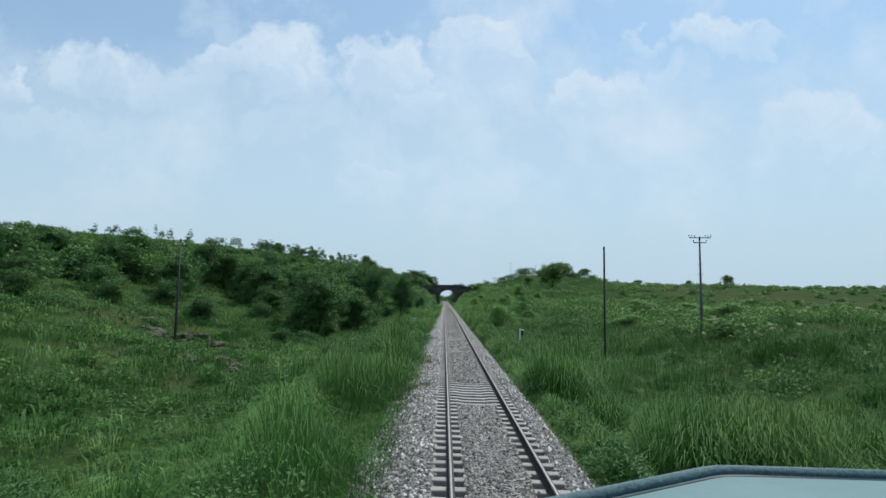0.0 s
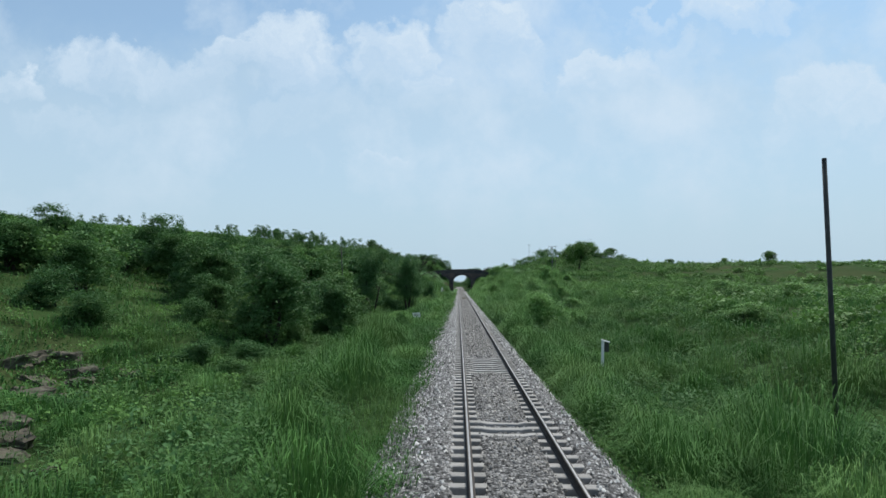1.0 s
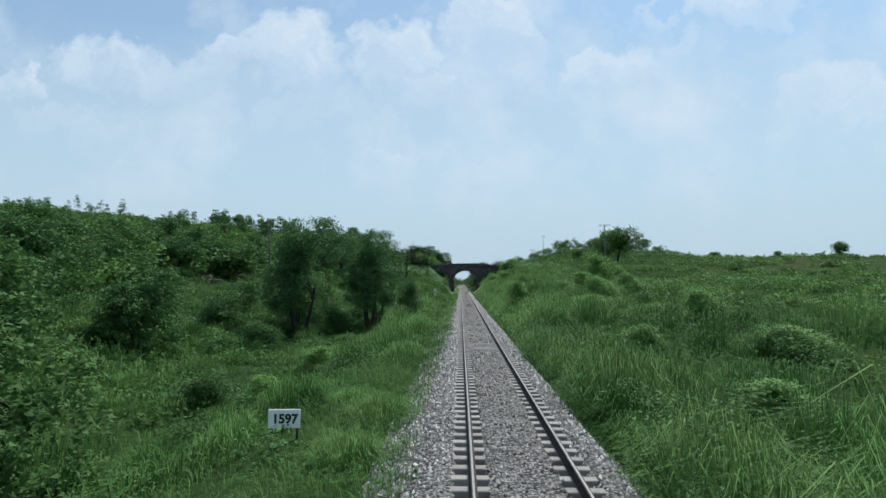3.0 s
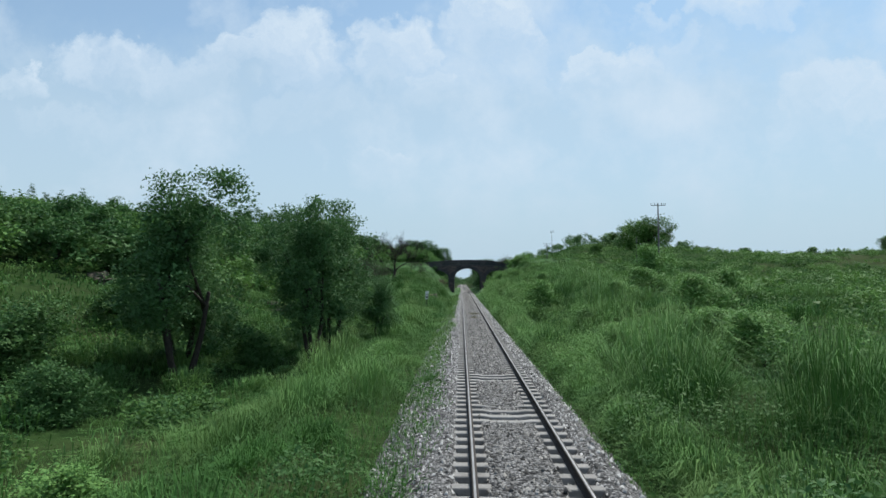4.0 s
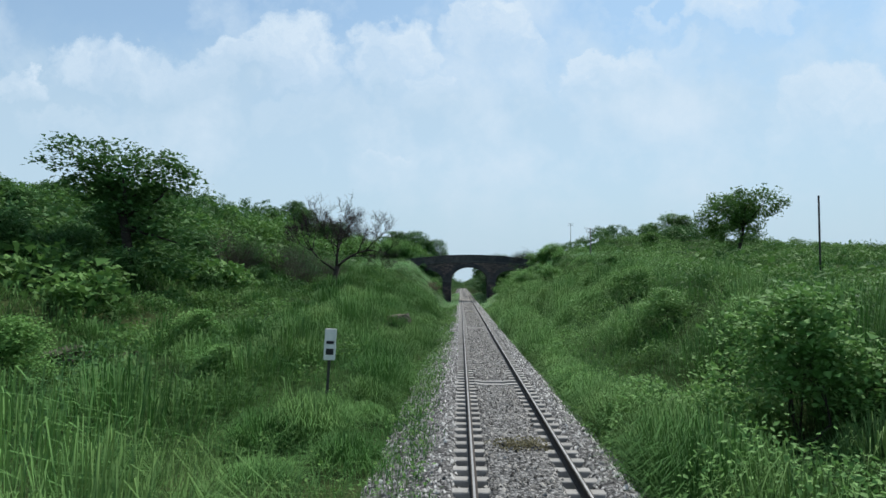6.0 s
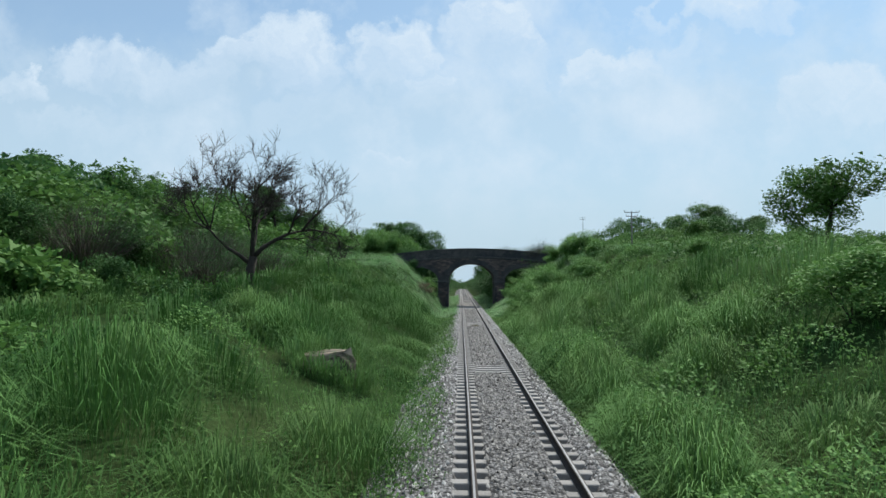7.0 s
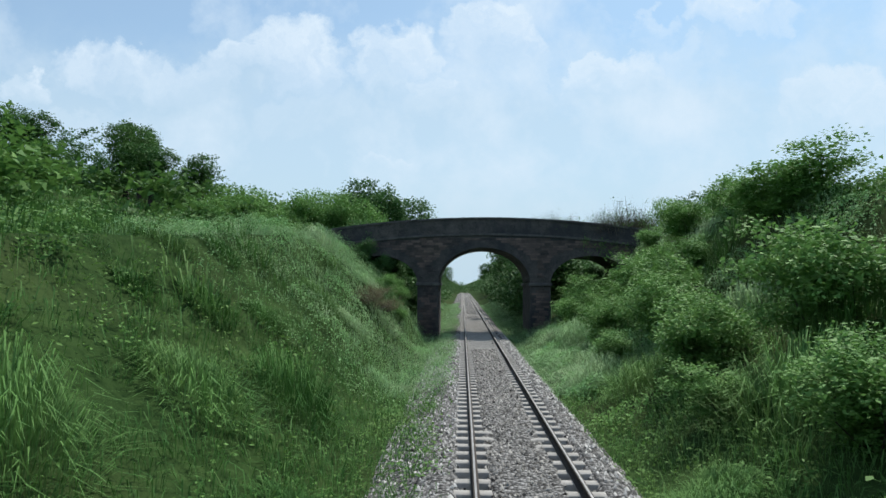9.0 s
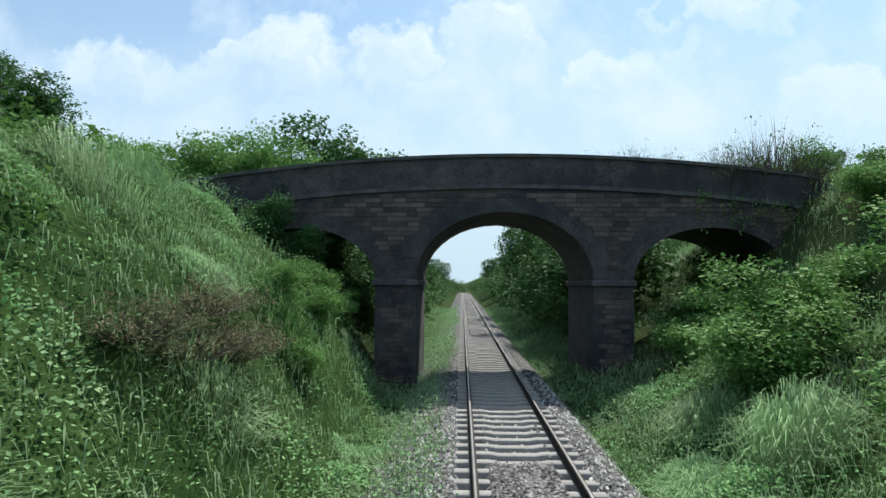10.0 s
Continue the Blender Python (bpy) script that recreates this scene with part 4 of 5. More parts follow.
def clearing(x, y):
    """Grass is short round the old footing and before the sign board."""
    sign = np.clip(np.hypot(x + 5.0, (y - 87.6) * 0.5) / 1.2, 0.3, 1)
    return np.clip(np.hypot(x + 4.8, (y - 186.4) * 0.8) / 1.9, 0.42, 1) * sign


def blades(rng, x, y, height, lean, width, per, reach):
    """Arching grass blades in tufts at x, y; two triangles each, bent in the middle."""
    n = len(x) * per
    ox, oy = rng.normal(0, 1, n) * np.repeat(reach, per), rng.normal(0, 1, n) * np.repeat(reach, per)
    bx, by = np.repeat(x, per) + ox, np.repeat(y, per) + oy
    bz = np.where(np.abs(bx) < 3.0, np.maximum(land(bx, by), bed(bx, by)), land(bx, by)) - 0.04
    h = np.repeat(height * clearing(x, y), per) * rng.uniform(0.5, 1.15, n)
    a = np.arctan2(oy, ox) + rng.normal(0, 0.9, n)
    ln = h * lean * rng.uniform(0.3, 1.3, n)
    w = width * rng.uniform(0.7, 1.3, n)
    dx, dy = np.cos(a), np.sin(a)
    f = a + rng.uniform(0.6, 2.5, n)
    s = np.stack([np.cos(f) * w, np.sin(f) * w, np.zeros(n)], 1)
    base, mid, tip = (np.stack([bx + dx * ln * k, by + dy * ln * k, bz + h * q], 1) for k, q in ((0, 0), (0.38, 0.72), (1.15, 0.76)))
    v = np.stack([base, mid - s, mid + s, tip], 1).reshape(-1, 3)
    k = np.arange(n)[:, None] * 4
    return v, np.concatenate([k + [0, 2, 1], k + [1, 2, 3]])


def mounds(rng, x, y, wide, height, per, width, curved=False):
    """Rounded mounds of overhanging grass: roots over a disc, blades bending outwards from its middle."""
    n = len(x) * per
    a, q = rng.uniform(0, math.tau, n), np.sqrt(rng.random(n))
    r = np.repeat(wide, per)
    bx, by = np.repeat(x, per) + np.cos(a) * q * r * 0.8, np.repeat(y, per) + np.sin(a) * q * r * 0.8
    bz = np.where(np.abs(bx) < 3.0, np.maximum(land(bx, by), bed(bx, by)), land(bx, by)) - 0.04
    h = np.repeat(height * clearing(x, y), per) * (1 - 0.72 * q ** 3.2) * rng.uniform(0.66, 1.1, n)
    ln = r * (0.20 + 0.42 * q) * rng.uniform(0.2, 1.35, n)
    a = a + rng.normal(0, 0.6, n)
    dx, dy = np.cos(a), np.sin(a)
    f = a + rng.uniform(0.7, 2.4, n)
    w = width * rng.uniform(0.6, 1.4, n)
    s = np.stack([np.cos(f) * w, np.sin(f) * w, np.zeros(n)], 1)

    def at(k, u):
        return np.stack([bx + dx * ln * k, by + dy * ln * k, bz + h * u], 1)
    if not curved:
        v = np.stack([at(0, 0), at(0.42, 0.84) - s, at(0.42, 0.84) + s, at(1.25, 0.80)], 1).reshape(-1, 3)
        k = np.arange(n)[:, None] * 4
        return v, np.concatenate([k + [0, 2, 1], k + [1, 2, 3]])
    droop = rng.uniform(0.55, 1.0, n)
    v = np.stack([at(0, 0), at(0.16, 0.55) - s * 0.8, at(0.16, 0.55) + s * 0.8, at(0.58, 0.92) - s, at(0.58, 0.92) + s, at(1.35, 0.95 * droop)], 1).reshape(-1, 3)
    k = np.arange(n)[:, None] * 6
    return v, np.concatenate([k + [0, 2, 1], k + [1, 2, 4], k + [1, 4, 3], k + [3, 4, 5]])


def leaf_mounds(rng, x, y, wide, height, per, size):
    """Low leafy bushes: leaves near the skin of uneven domes."""
    n = len(x) * per
    a, q = rng.uniform(0, math.tau, n), rng.random(n) ** 0.55
    r, h = np.repeat(wide, per), np.repeat(height * clearing(x, y), per)
    px, py = np.repeat(x, per) + np.cos(a) * q * r, np.repeat(y, per) + np.sin(a) * q * r
    lump = 1 + 0.30 * value_noise(px, py, 0.55, 43) + 0.22 * value_noise(px, py, 1.3, 44)
    z = land(px, py) + h * np.sqrt(np.maximum(1 - q ** 2.4, 0.02)) * lump * (1 - 0.30 * rng.random(n) ** 2)
    return leaf_cloud(rng, np.stack([px, py, z], 1), 0.04, 1, size, 0.6)


def clear_of(x, y):
    """True where grass may grow: off the ballast and out of the bridge's piers."""
    left = np.interp(y, [0, 40, 65, 90, 115, 150, 185, 215, 250, 300], [-2.2, -2.15, -2.25, -2.1, -1.8, -1.75, -1.75, -1.6, -1.55, -1.7]) - 0.25 * value_noise(x, y, 5, 21)
    right = 1.95 + 0.2 * value_noise(x, y, 5, 22)
    ok = (x < left) | (x > right)
    piers = (y > BF - 0.2) & (y < BB + 0.2)
    pier = piers & (((x > -4.35) & (x < -2.6)) | ((x > 3.45) & (x < 5.1)) | (x < -9.4) | (x > 10.3))
    footing = (x + 5.1) ** 2 + ((y - 187.4) * 0.9) ** 2 < 0.42
    return ok & ~pier & ~footing


def build_grass():
    rng = np.random.default_rng(17)
    # short undergrowth beside the line
    n = 30000
    side = np.where(rng.random(n) < 0.5, -1, 1)
    d = -5.0 * np.log(1 - rng.random(n) * 0.985)
    x = np.where(side < 0, -1.5 - d, 1.9 + d)
    y = np.where(rng.random(n) < 0.94, rng.uniform(4, 275, n), rng.uniform(262, 330, n))
    keep = clear_of(x, y)
    x, y, d = x[keep], y[keep], d[keep]
    h = np.clip(0.22 + 0.16 * d, 0.2, 0.6) * rng.uniform(0.6, 1.3, len(x))
    kinds = [[], [], []]

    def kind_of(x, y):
        """0 dark, 1 light reedy, 2 pale by the bridge: the light kinds take over towards the bridge, partly painting in
        sun on the banks.
        """
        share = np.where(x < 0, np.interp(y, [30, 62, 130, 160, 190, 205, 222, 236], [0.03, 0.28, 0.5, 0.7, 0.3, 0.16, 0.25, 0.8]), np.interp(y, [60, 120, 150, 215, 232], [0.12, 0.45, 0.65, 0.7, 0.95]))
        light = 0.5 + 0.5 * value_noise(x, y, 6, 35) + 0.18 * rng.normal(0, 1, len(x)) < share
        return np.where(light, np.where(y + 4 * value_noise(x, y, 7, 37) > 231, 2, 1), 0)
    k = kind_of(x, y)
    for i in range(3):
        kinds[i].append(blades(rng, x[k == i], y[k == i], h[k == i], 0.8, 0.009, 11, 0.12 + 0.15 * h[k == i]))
    # a canopy of soft tussocks, and great overhanging mounds among them, wall-high beside the ballast to the east
    def stand(x, y, d):
        lump = value_noise(x, y, 2.6, 31) + 0.6 * value_noise(x, y, 7.5, 32)
        east_h = np.clip(0.55 + 0.95 * d, 0.4, 2.25) * np.interp(d, [4, 8, 20], [1.0, 0.7, 0.5]) * np.interp(y, [10, 60, 90, 200, 225, 250], [0.75, 0.85, 1.05, 1.05, 0.8, 0.5])
        west_h = np.clip(np.interp(y, [40, 75], [0.6, 0.4]) + np.interp(y, [40, 75], [0.75, 0.5]) * d, 0.3, 1.6) * np.interp(d, [3, 7, 20], [1.0, 0.8, 0.6]) * np.interp(y, [10, 70, 100, 140, 150, 215, 232], [0.95, 0.8, 0.75, 0.9, 1.15, 1.1, 0.55])
        free = clear_of(x, y) & (np.hypot(x + 4.8, (y - 184.3) * 0.42) > 2.3) & (np.hypot(x + 4.9, (y - 84) * 0.26) > 1.6) & (np.hypot(x + 24.5, (y - 58) * 0.8) > 5.0)
        return np.where(x > 0, east_h, west_h), lump, free
    n = 6500
    side = np.where(rng.random(n) < 0.46, -1, 1)
    d = np.where(rng.random(n) < 0.72, 8.5 * rng.random(n), 8.5 + 12 * rng.random(n))
    x, y = np.where(side < 0, -2.6 - d, 2.7 + d), rng.uniform(8, 255, n)
    h, lump, keep = stand(x, y, d)
    keep &= lump > rng.uniform(-1.5, 0.1, n)
    h = h * np.clip(0.36 + 0.25 * lump, 0.2, 0.7) * rng.uniform(0.8, 1.2, n)
    x, y, h = x[keep], y[keep], h[keep]
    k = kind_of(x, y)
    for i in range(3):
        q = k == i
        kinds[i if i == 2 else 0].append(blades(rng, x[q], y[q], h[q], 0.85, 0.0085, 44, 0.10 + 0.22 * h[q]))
    n = 3600
    side = np.where(rng.random(n) < 0.45, -1, 1)
    d = np.where(rng.random(n) < 0.75, 0.7 + 8 * rng.random(n), 8.5 + 13 * rng.random(n))
    x, y = np.where(side < 0, -2.5 - d, 2.5 + d), rng.uniform(9, 253, n)
    h, lump, keep = stand(x, y, d)
    h = h * rng.uniform(0.6, 1.4, n)
    wide = np.minimum((0.5 + 0.5 * h) * rng.uniform(0.8, 1.3, n), 0.55 + 0.8 * d) * 1.1
    taken = []
    for i in np.flatnonzero(keep):
        if all(abs(y[i] - y[j]) > 3 or math.hypot(x[i] - x[j], y[i] - y[j]) > 0.86 * (wide[i] + wide[j]) for j in taken[-1500:]):
            taken.append(i)
    x, y, h, wide, d = x[taken], y[taken], h[taken], wide[taken], d[taken]
    lump = value_noise(x, y, 4.5, 39)
    h, wide = h * np.clip(0.95 + 0.75 * lump, 0.4, 1.45), wide * np.clip(0.95 + 0.3 * lump, 0.7, 1.2)
    # the overhanging front along the eastern edge of the ballast
    fy = np.arange(13, 246, 0.95) + rng.uniform(-0.35, 0.35, len(np.arange(13, 246, 0.95)))
    fx = 3.0 + 0.3 * value_noise(fy * 0 + 3, fy, 5, 45) + rng.uniform(-0.1, 0.25, len(fy))
    fh = np.interp(fy, [13, 40, 60, 100, 200, 225, 240], [0.9, 1.1, 1.65, 1.75, 1.65, 1.2, 0.6]) * np.clip(0.85 + 0.75 * value_noise(fy * 0 + 7, fy, 4.2, 46), 0.35, 1.5)
    fx, fy, fh = fx[fh > 0.5], fy[fh > 0.5], fh[fh > 0.5]
    x, y, h, wide, d = (np.concatenate(p) for p in ((x, fx), (y, fy), (h, fh), (wide, 0.55 + 0.32 * fh), (d, fx - 2.5)))
    leafy = rng.random(len(x)) < np.where(x > 0, np.interp(y, [30, 80, 120, 215, 235], [0.12, 0.3, 0.38, 0.35, 0.4]), np.interp(y, [30, 80, 150, 195, 218, 236], [0.2, 0.3, 0.12, 0.06, 0.08, 0.4]))
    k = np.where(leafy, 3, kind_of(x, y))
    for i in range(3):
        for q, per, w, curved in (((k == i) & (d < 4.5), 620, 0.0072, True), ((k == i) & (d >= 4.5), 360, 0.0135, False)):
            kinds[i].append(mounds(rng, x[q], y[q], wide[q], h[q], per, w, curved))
    # the pale bushes carry the banks' sunlight in their colour
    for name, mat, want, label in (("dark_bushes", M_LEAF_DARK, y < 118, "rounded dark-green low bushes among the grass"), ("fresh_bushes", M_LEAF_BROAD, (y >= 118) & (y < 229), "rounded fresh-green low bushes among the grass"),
                                   ("pale_bushes", M_WEED_SUNNY, y >= 229, "rounded pale-green low bushes on the banks by the bridge, coloured as if sunlit")):
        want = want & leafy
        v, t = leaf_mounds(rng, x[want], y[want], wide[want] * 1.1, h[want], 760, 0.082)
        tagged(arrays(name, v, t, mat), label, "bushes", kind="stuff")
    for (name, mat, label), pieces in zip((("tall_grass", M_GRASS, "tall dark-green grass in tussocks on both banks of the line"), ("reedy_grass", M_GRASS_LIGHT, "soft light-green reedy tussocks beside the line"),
                                           ("pale_grass", M_GRASS_SUNNY, "pale grass on the banks by the bridge, coloured as if sunlit")), kinds):
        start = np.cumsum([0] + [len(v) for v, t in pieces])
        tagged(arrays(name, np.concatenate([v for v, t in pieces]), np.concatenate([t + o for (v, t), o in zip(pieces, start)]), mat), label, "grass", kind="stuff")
    # the tallest reed clumps
    for name, mat, want, label in (
            ("reed_clump", M_GRASS, [(3.6, 26.0, 2.5), (4.1, 26.8, 2.3), (4.7, 15.2, 2.3), (5.6, 15.6, 2.5), (6.6, 15.2, 2.5), (7.5, 15.9, 2.4), (5.2, 16.6, 2.2), (3.6, 64.0, 1.7), (4.3, 66.0, 1.8), (5.0, 64.5, 1.8), (5.3, 52.5, 1.35), (6.0, 53.0, 1.4), (4.6, 52.2, 1.0), (3.8, 68.0, 1.6), (5.6, 67.0, 1.8), (3.6, 51.0, 1.6), (4.2, 49.0, 1.7), (7.4, 17.0, 1.7), (8.6, 18.0, 1.9), (9.8, 17.4, 1.8), (6.4, 15.6, 1.4), (9.0, 21.0, 1.7), (11.0, 20.0, 1.8), (6.2, 30.0, 1.3), (8.8, 36.0, 1.4)],
             "tall clump of dark-green reeds beside the ballast"),
            ("reed_clump", M_GRASS_LIGHT, [(-4.5, 161.0, 1.2), (-4.9, 161.4, 1.25), (-5.5, 147.0, 2.1), (-6.7, 147.6, 2.3), (-7.8, 148.2, 2.2), (-6.0, 149.2, 2.2), (-7.0, 145.8, 2.0), (-4.8, 145.6, 1.6), (5.6, 186.0, 1.5), (7.4, 188.0, 1.7), (6.4, 191.0, 1.6), (6.8, 206.0, 1.5), (-7.6, 190.5, 1.4), (-6.2, 219.0, 1.4)],
             "tall arching clump of pale-green reeds beside the line")):
        if mat == M_GRASS:
            for i in range(40):
                s = -1 if i % 5 < 2 else 1
                want.append((s * rng.uniform(3.4, 5.4) - (1.3 if s < 0 else 0), rng.uniform(22, 118), rng.uniform(1.1, 1.7)))
            for i in range(56):
                s = -1 if i % 5 == 0 else 1
                want.append((s * rng.uniform(4.2, 15.0) - (1.5 if s < 0 else 0), rng.uniform(14, 118), rng.uniform(0.8, 1.5)))
        else:
            for i in range(26):
                s = -1 if i % 3 == 0 else 1
                want.append((s * rng.uniform(4.5, 11.0), rng.uniform(120, 215), rng.uniform(0.8, 1.6)))
        want = [q for q in want if math.hypot(q[0] + 4.6, (q[1] - 184.3) * 0.6) > 3.2 and math.hypot(q[0] + 4.8, (q[1] - 84) * 0.3) > 2.0]
        for x0, y0, top in want:
            v, t = mounds(rng, np.array([x0]), np.array([y0]), np.array([0.45 + 0.5 * top]), np.array([top]), int(480 * top), 0.0075, True)
            v -= np.array([x0, y0, 0])
            ob = arrays(name, v, t, mat)
            ob.location = (x0, y0, 0)
            tagged(ob, label, "reeds", "reed clumps")
    # grass crowding round the old footing
    a = np.linspace(0, math.tau, 30, endpoint=False) + rng.normal(0, 0.08, 30)
    r = rng.uniform(0.85, 1.25, 30)
    v, t = blades(rng, -5.1 + r * np.cos(a), 187.4 + r * np.sin(a), np.where(np.sin(a) > 0.2, 1.6, 1.15) / clearing(-5.1 + r * np.cos(a), 187.4 + r * np.sin(a)) * rng.uniform(0.6, 1.1, 30), 0.7, 0.010, 46, np.full(30, 0.13))
    tagged(arrays("footing_grass", v, t, M_GRASS_LIGHT), "uncut green grass crowding round the old footing", "grass", kind="stuff")
    # mounds of leafy scrub in the grass
    n = 200
    side = np.where(rng.random(n) < 0.42, -1, 1)
    d = 1.2 + 13 * rng.random(n) ** 1.1
    x, y = np.where(side < 0, -3.6 - d, 2.6 + d), rng.uniform(20, 254, n)
    far = np.hypot(x + 5.2, y - 185) > 4.5
    x, y = x[far], y[far]
    cs = []
    for px, py in zip(x, y):
        w = rng.uniform(0.5, 1.1)
        q = rng.normal(0, 1, (9, 2)) * w * 0.5
        zz = land(px + q[:, 0], py + q[:, 1])
        cs.append(np.stack([px + q[:, 0], py + q[:, 1], zz + rng.uniform(0.1, 1.0, 9) * w * 0.9], 1))
    for name, mat, want, label in (("dark_scrub", M_LEAF_DARK, y < 120, "low mounds of dark-green scrub in the grass"), ("green_scrub", M_LEAF, y >= 120, "low mounds of fresh green scrub in the grass")):
        v, t = leaf_cloud(rng, np.concatenate([c for c, k in zip(cs, want) if k]), 0.26, 22, 0.13, 0.7)
        tagged(arrays(name, v, t, mat), label, "scrub", kind="stuff")
    # low weeds between
    n = 52000
    side = np.where(rng.random(n) < 0.5, -1, 1)
    d = rng.random(n) ** 1.4 * 17
    x, y = np.where(side < 0, -1.5 - d, 1.85 + d), rng.uniform(4, 320, n)
    keep = clear_of(x, y)
    leafy = value_noise(x, y, 8, 33) + np.interp(y, [0, 150, 190, 215], [0.0, 0.4, 0.8, 1.5])
    keep &= leafy > rng.uniform(-1.4, 0.3, n)
    keep &= (d < 1.3) | (y > 222) | (rng.random(n) < 0.18)
    x, y = x[keep], y[keep]
    z = np.where(np.abs(x) < 3.0, np.maximum(land(x, y), bed(x, y)), land(x, y))
    tall = np.interp(np.abs(x), [1.8, 3.5, 6], [0.12, 0.3, 0.55]) * clearing(x, y)
    c = np.stack([x, y, z + 0.03 + tall * rng.random(len(x))], 1)
    early = y + 25 * value_noise(x, y, 11, 36) < 118
    v, t = leaf_cloud(rng, c[early], 0.17, 8, 0.085, 0.5)
    tagged(arrays("dark_weeds", v, t, M_WEED_DARK), "low dark-green weeds under the tall grass", "weeds", kind="stuff")
    # pale leaves by the bridge: sunlight put into their colour
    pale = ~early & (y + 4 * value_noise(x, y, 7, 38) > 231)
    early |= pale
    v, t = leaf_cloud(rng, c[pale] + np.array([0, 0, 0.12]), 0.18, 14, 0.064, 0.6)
    tagged(arrays("pale_weeds", v, t, M_WEED_SUNNY), "leafy pale-green weeds on the banks by the bridge, coloured as if sunlit", "weeds", kind="stuff")
    v, t = leaf_cloud(rng, c[~early], 0.17, 8, 0.085, 0.5)
    tagged(arrays("low_weeds", v, t, M_WEED), "low leafy bright-green weeds under the tall grass", "weeds", kind="stuff")
    # leafy lumps all over the meadows
    for name, mat, label, count, seed in (("meadow_scrub", M_LEAF, "fresh green scrub scattered over the meadow", 620, 1), ("meadow_weeds", M_LEAF_DARK, "dark-green scrub scattered over the meadow", 420, 2)):
        q = np.random.default_rng(200 + seed)
        side = np.where(q.random(count) < 0.45, -1, 1)
        x = side * (11 + np.where(side < 0, 34, 60) * q.random(count) ** 1.3)
        y = q.uniform(28, 240, count)
        cs = []
        for px, py in zip(x, y):
            w = q.uniform(0.5, 1.5)
            g = q.normal(0, 1, (10, 2)) * w * 0.6
            cs.append(np.column_stack([px + g[:, 0], py + g[:, 1], land(px + g[:, 0], py + g[:, 1]) + q.uniform(0.05, 0.75, 10) * w]))
        v, t = leaf_cloud(q, np.concatenate(cs), 0.3, 26, 0.16, 0.6, single=True)
        tagged(arrays(name, v, t, mat), label, "scrub", kind="stuff")
    # rounded mounds of rough grass over the meadows
    for name, mat, label, count, seed in (("meadow_mounds", M_GRASS, "rounded dark mounds of rough meadow grass", 1500, 3), ("pale_meadow_mounds", M_GRASS_LIGHT, "rounded paler mounds of rough meadow grass", 650, 4)):
        q = np.random.default_rng(200 + seed)
        x = np.where(q.random(count) < 0.36, -7.5 - 22 * q.random(count), 6.5 + 62 * q.random(count) ** 1.5)
        y = 14 + 226 * q.random(count) ** 1.15
        h = q.uniform(0.5, 1.25, count) * np.clip(np.hypot(x + 22.5, (y - 56) * 0.7) / 7.0, 0.15, 1)
        v, t = blades(q, x, y, h, 0.75, 0.024, 64, 0.25 + 0.34 * h)
        tagged(arrays(name, v, t, mat), label, "grass", kind="stuff")
    # coarser grass further out
    n = 30000
    x = np.where(rng.random(n) < 0.5, -1, 1) * (17 + 60 * rng.random(n) ** 1.7)
    y = rng.uniform(25, 330, n)
    thick = value_noise(x, y, 12, 41)
    keep = thick > rng.uniform(-1, 0.4, n)
    x, y = x[keep], y[keep]
    v, t = blades(rng, x, y, rng.uniform(0.35, 0.9, len(x)), 0.8, 0.06, 6, np.full(len(x), 0.32))
    tagged(arrays("meadow_grass", v, t, M_GRASS), "rough green meadow grass away from the line", "grass", kind="stuff")


build_grass()

# ---------------------------------------------------------------- poles, signs and stones


def telephone_pole(name, x, y, top, arms, mat, lean=0.0, label=""):
    """A tapered iron pole with insulator arms: arms are (drop from the top, half width, insulators a side)."""
    z = float(land(x, y))
    root = new(name)
    root.matrix_basis = pose(x, y, z, 0, lean, 0)
    h = top - z
    bm = bmesh.new()
    tube(bm, [(0, 0, -0.4), (0, 0, h * 0.45), (0, 0, h * 0.46), (0, 0, h)], [0.115, 0.10, 0.085, 0.06], 10)
    part("shaft", bm, mat, root, "", True)
    for drop, half, n in arms:
        bm = bmesh.new()
        box(bm, -half, -0.09, h - drop - 0.035, half, -0.06, h - drop + 0.035, 0.006)
        arm = part("cross_arm", bm, mat, root)
        for i in range(n):
            for s in (-1, 1):
                u = s * half * (1 - i / max(n, 1) * 0.78)
                bm = bmesh.new()
                tube(bm, [(u, -0.075, h - drop + 0.03), (u, -0.075, h - drop + 0.10), (u, -0.075, h - drop + 0.11), (u, -0.075, h - drop + 0.19), (u, -0.075, h - drop + 0.22)], [0.012, 0.012, 0.045, 0.04, 0.015], 8)
                part("insulator", bm, M_WHITE if i % 2 else M_POLE, arm)
    for k in (0.62, 0.72):
        if arms:
            bm = bmesh.new()
            box(bm, -0.2, -0.02, h * k - 0.02, 0.2, 0.02, h * k + 0.02)
            part("step_iron", bm, mat, root)
    return tagged(root, label, "pole", "telephone poles")


TEL = "grey iron telephone pole with insulators on cross arms"
telephone_pole("telephone_pole", 18.8, 49.6, 8.43, [(0.12, 0.85, 3), (0.50, 0.5, 1)], M_POLE_GREY, -1.5, TEL)
telephone_pole("telephone_pole", 19.6, 166, 11.2, [(0.25, 0.75, 3)], M_POLE_GREY, -0.8, TEL)
telephone_pole("telephone_pole", 17.4, 237.3, 10.9, [(0.12, 0.8, 2), (0.55, 0.6, 2)], M_POLE_GREY, 0, TEL)
telephone_pole("telephone_pole", 36.6, 366, 23.4, [(0.2, 0.8, 2), (0.8, 0.8, 2)], M_POLE, 0, TEL)
telephone_pole("telephone_pole", 51.0, 368, 22.8, [(0.2, 0.8, 2)], M_POLE_GREY, 0, TEL)
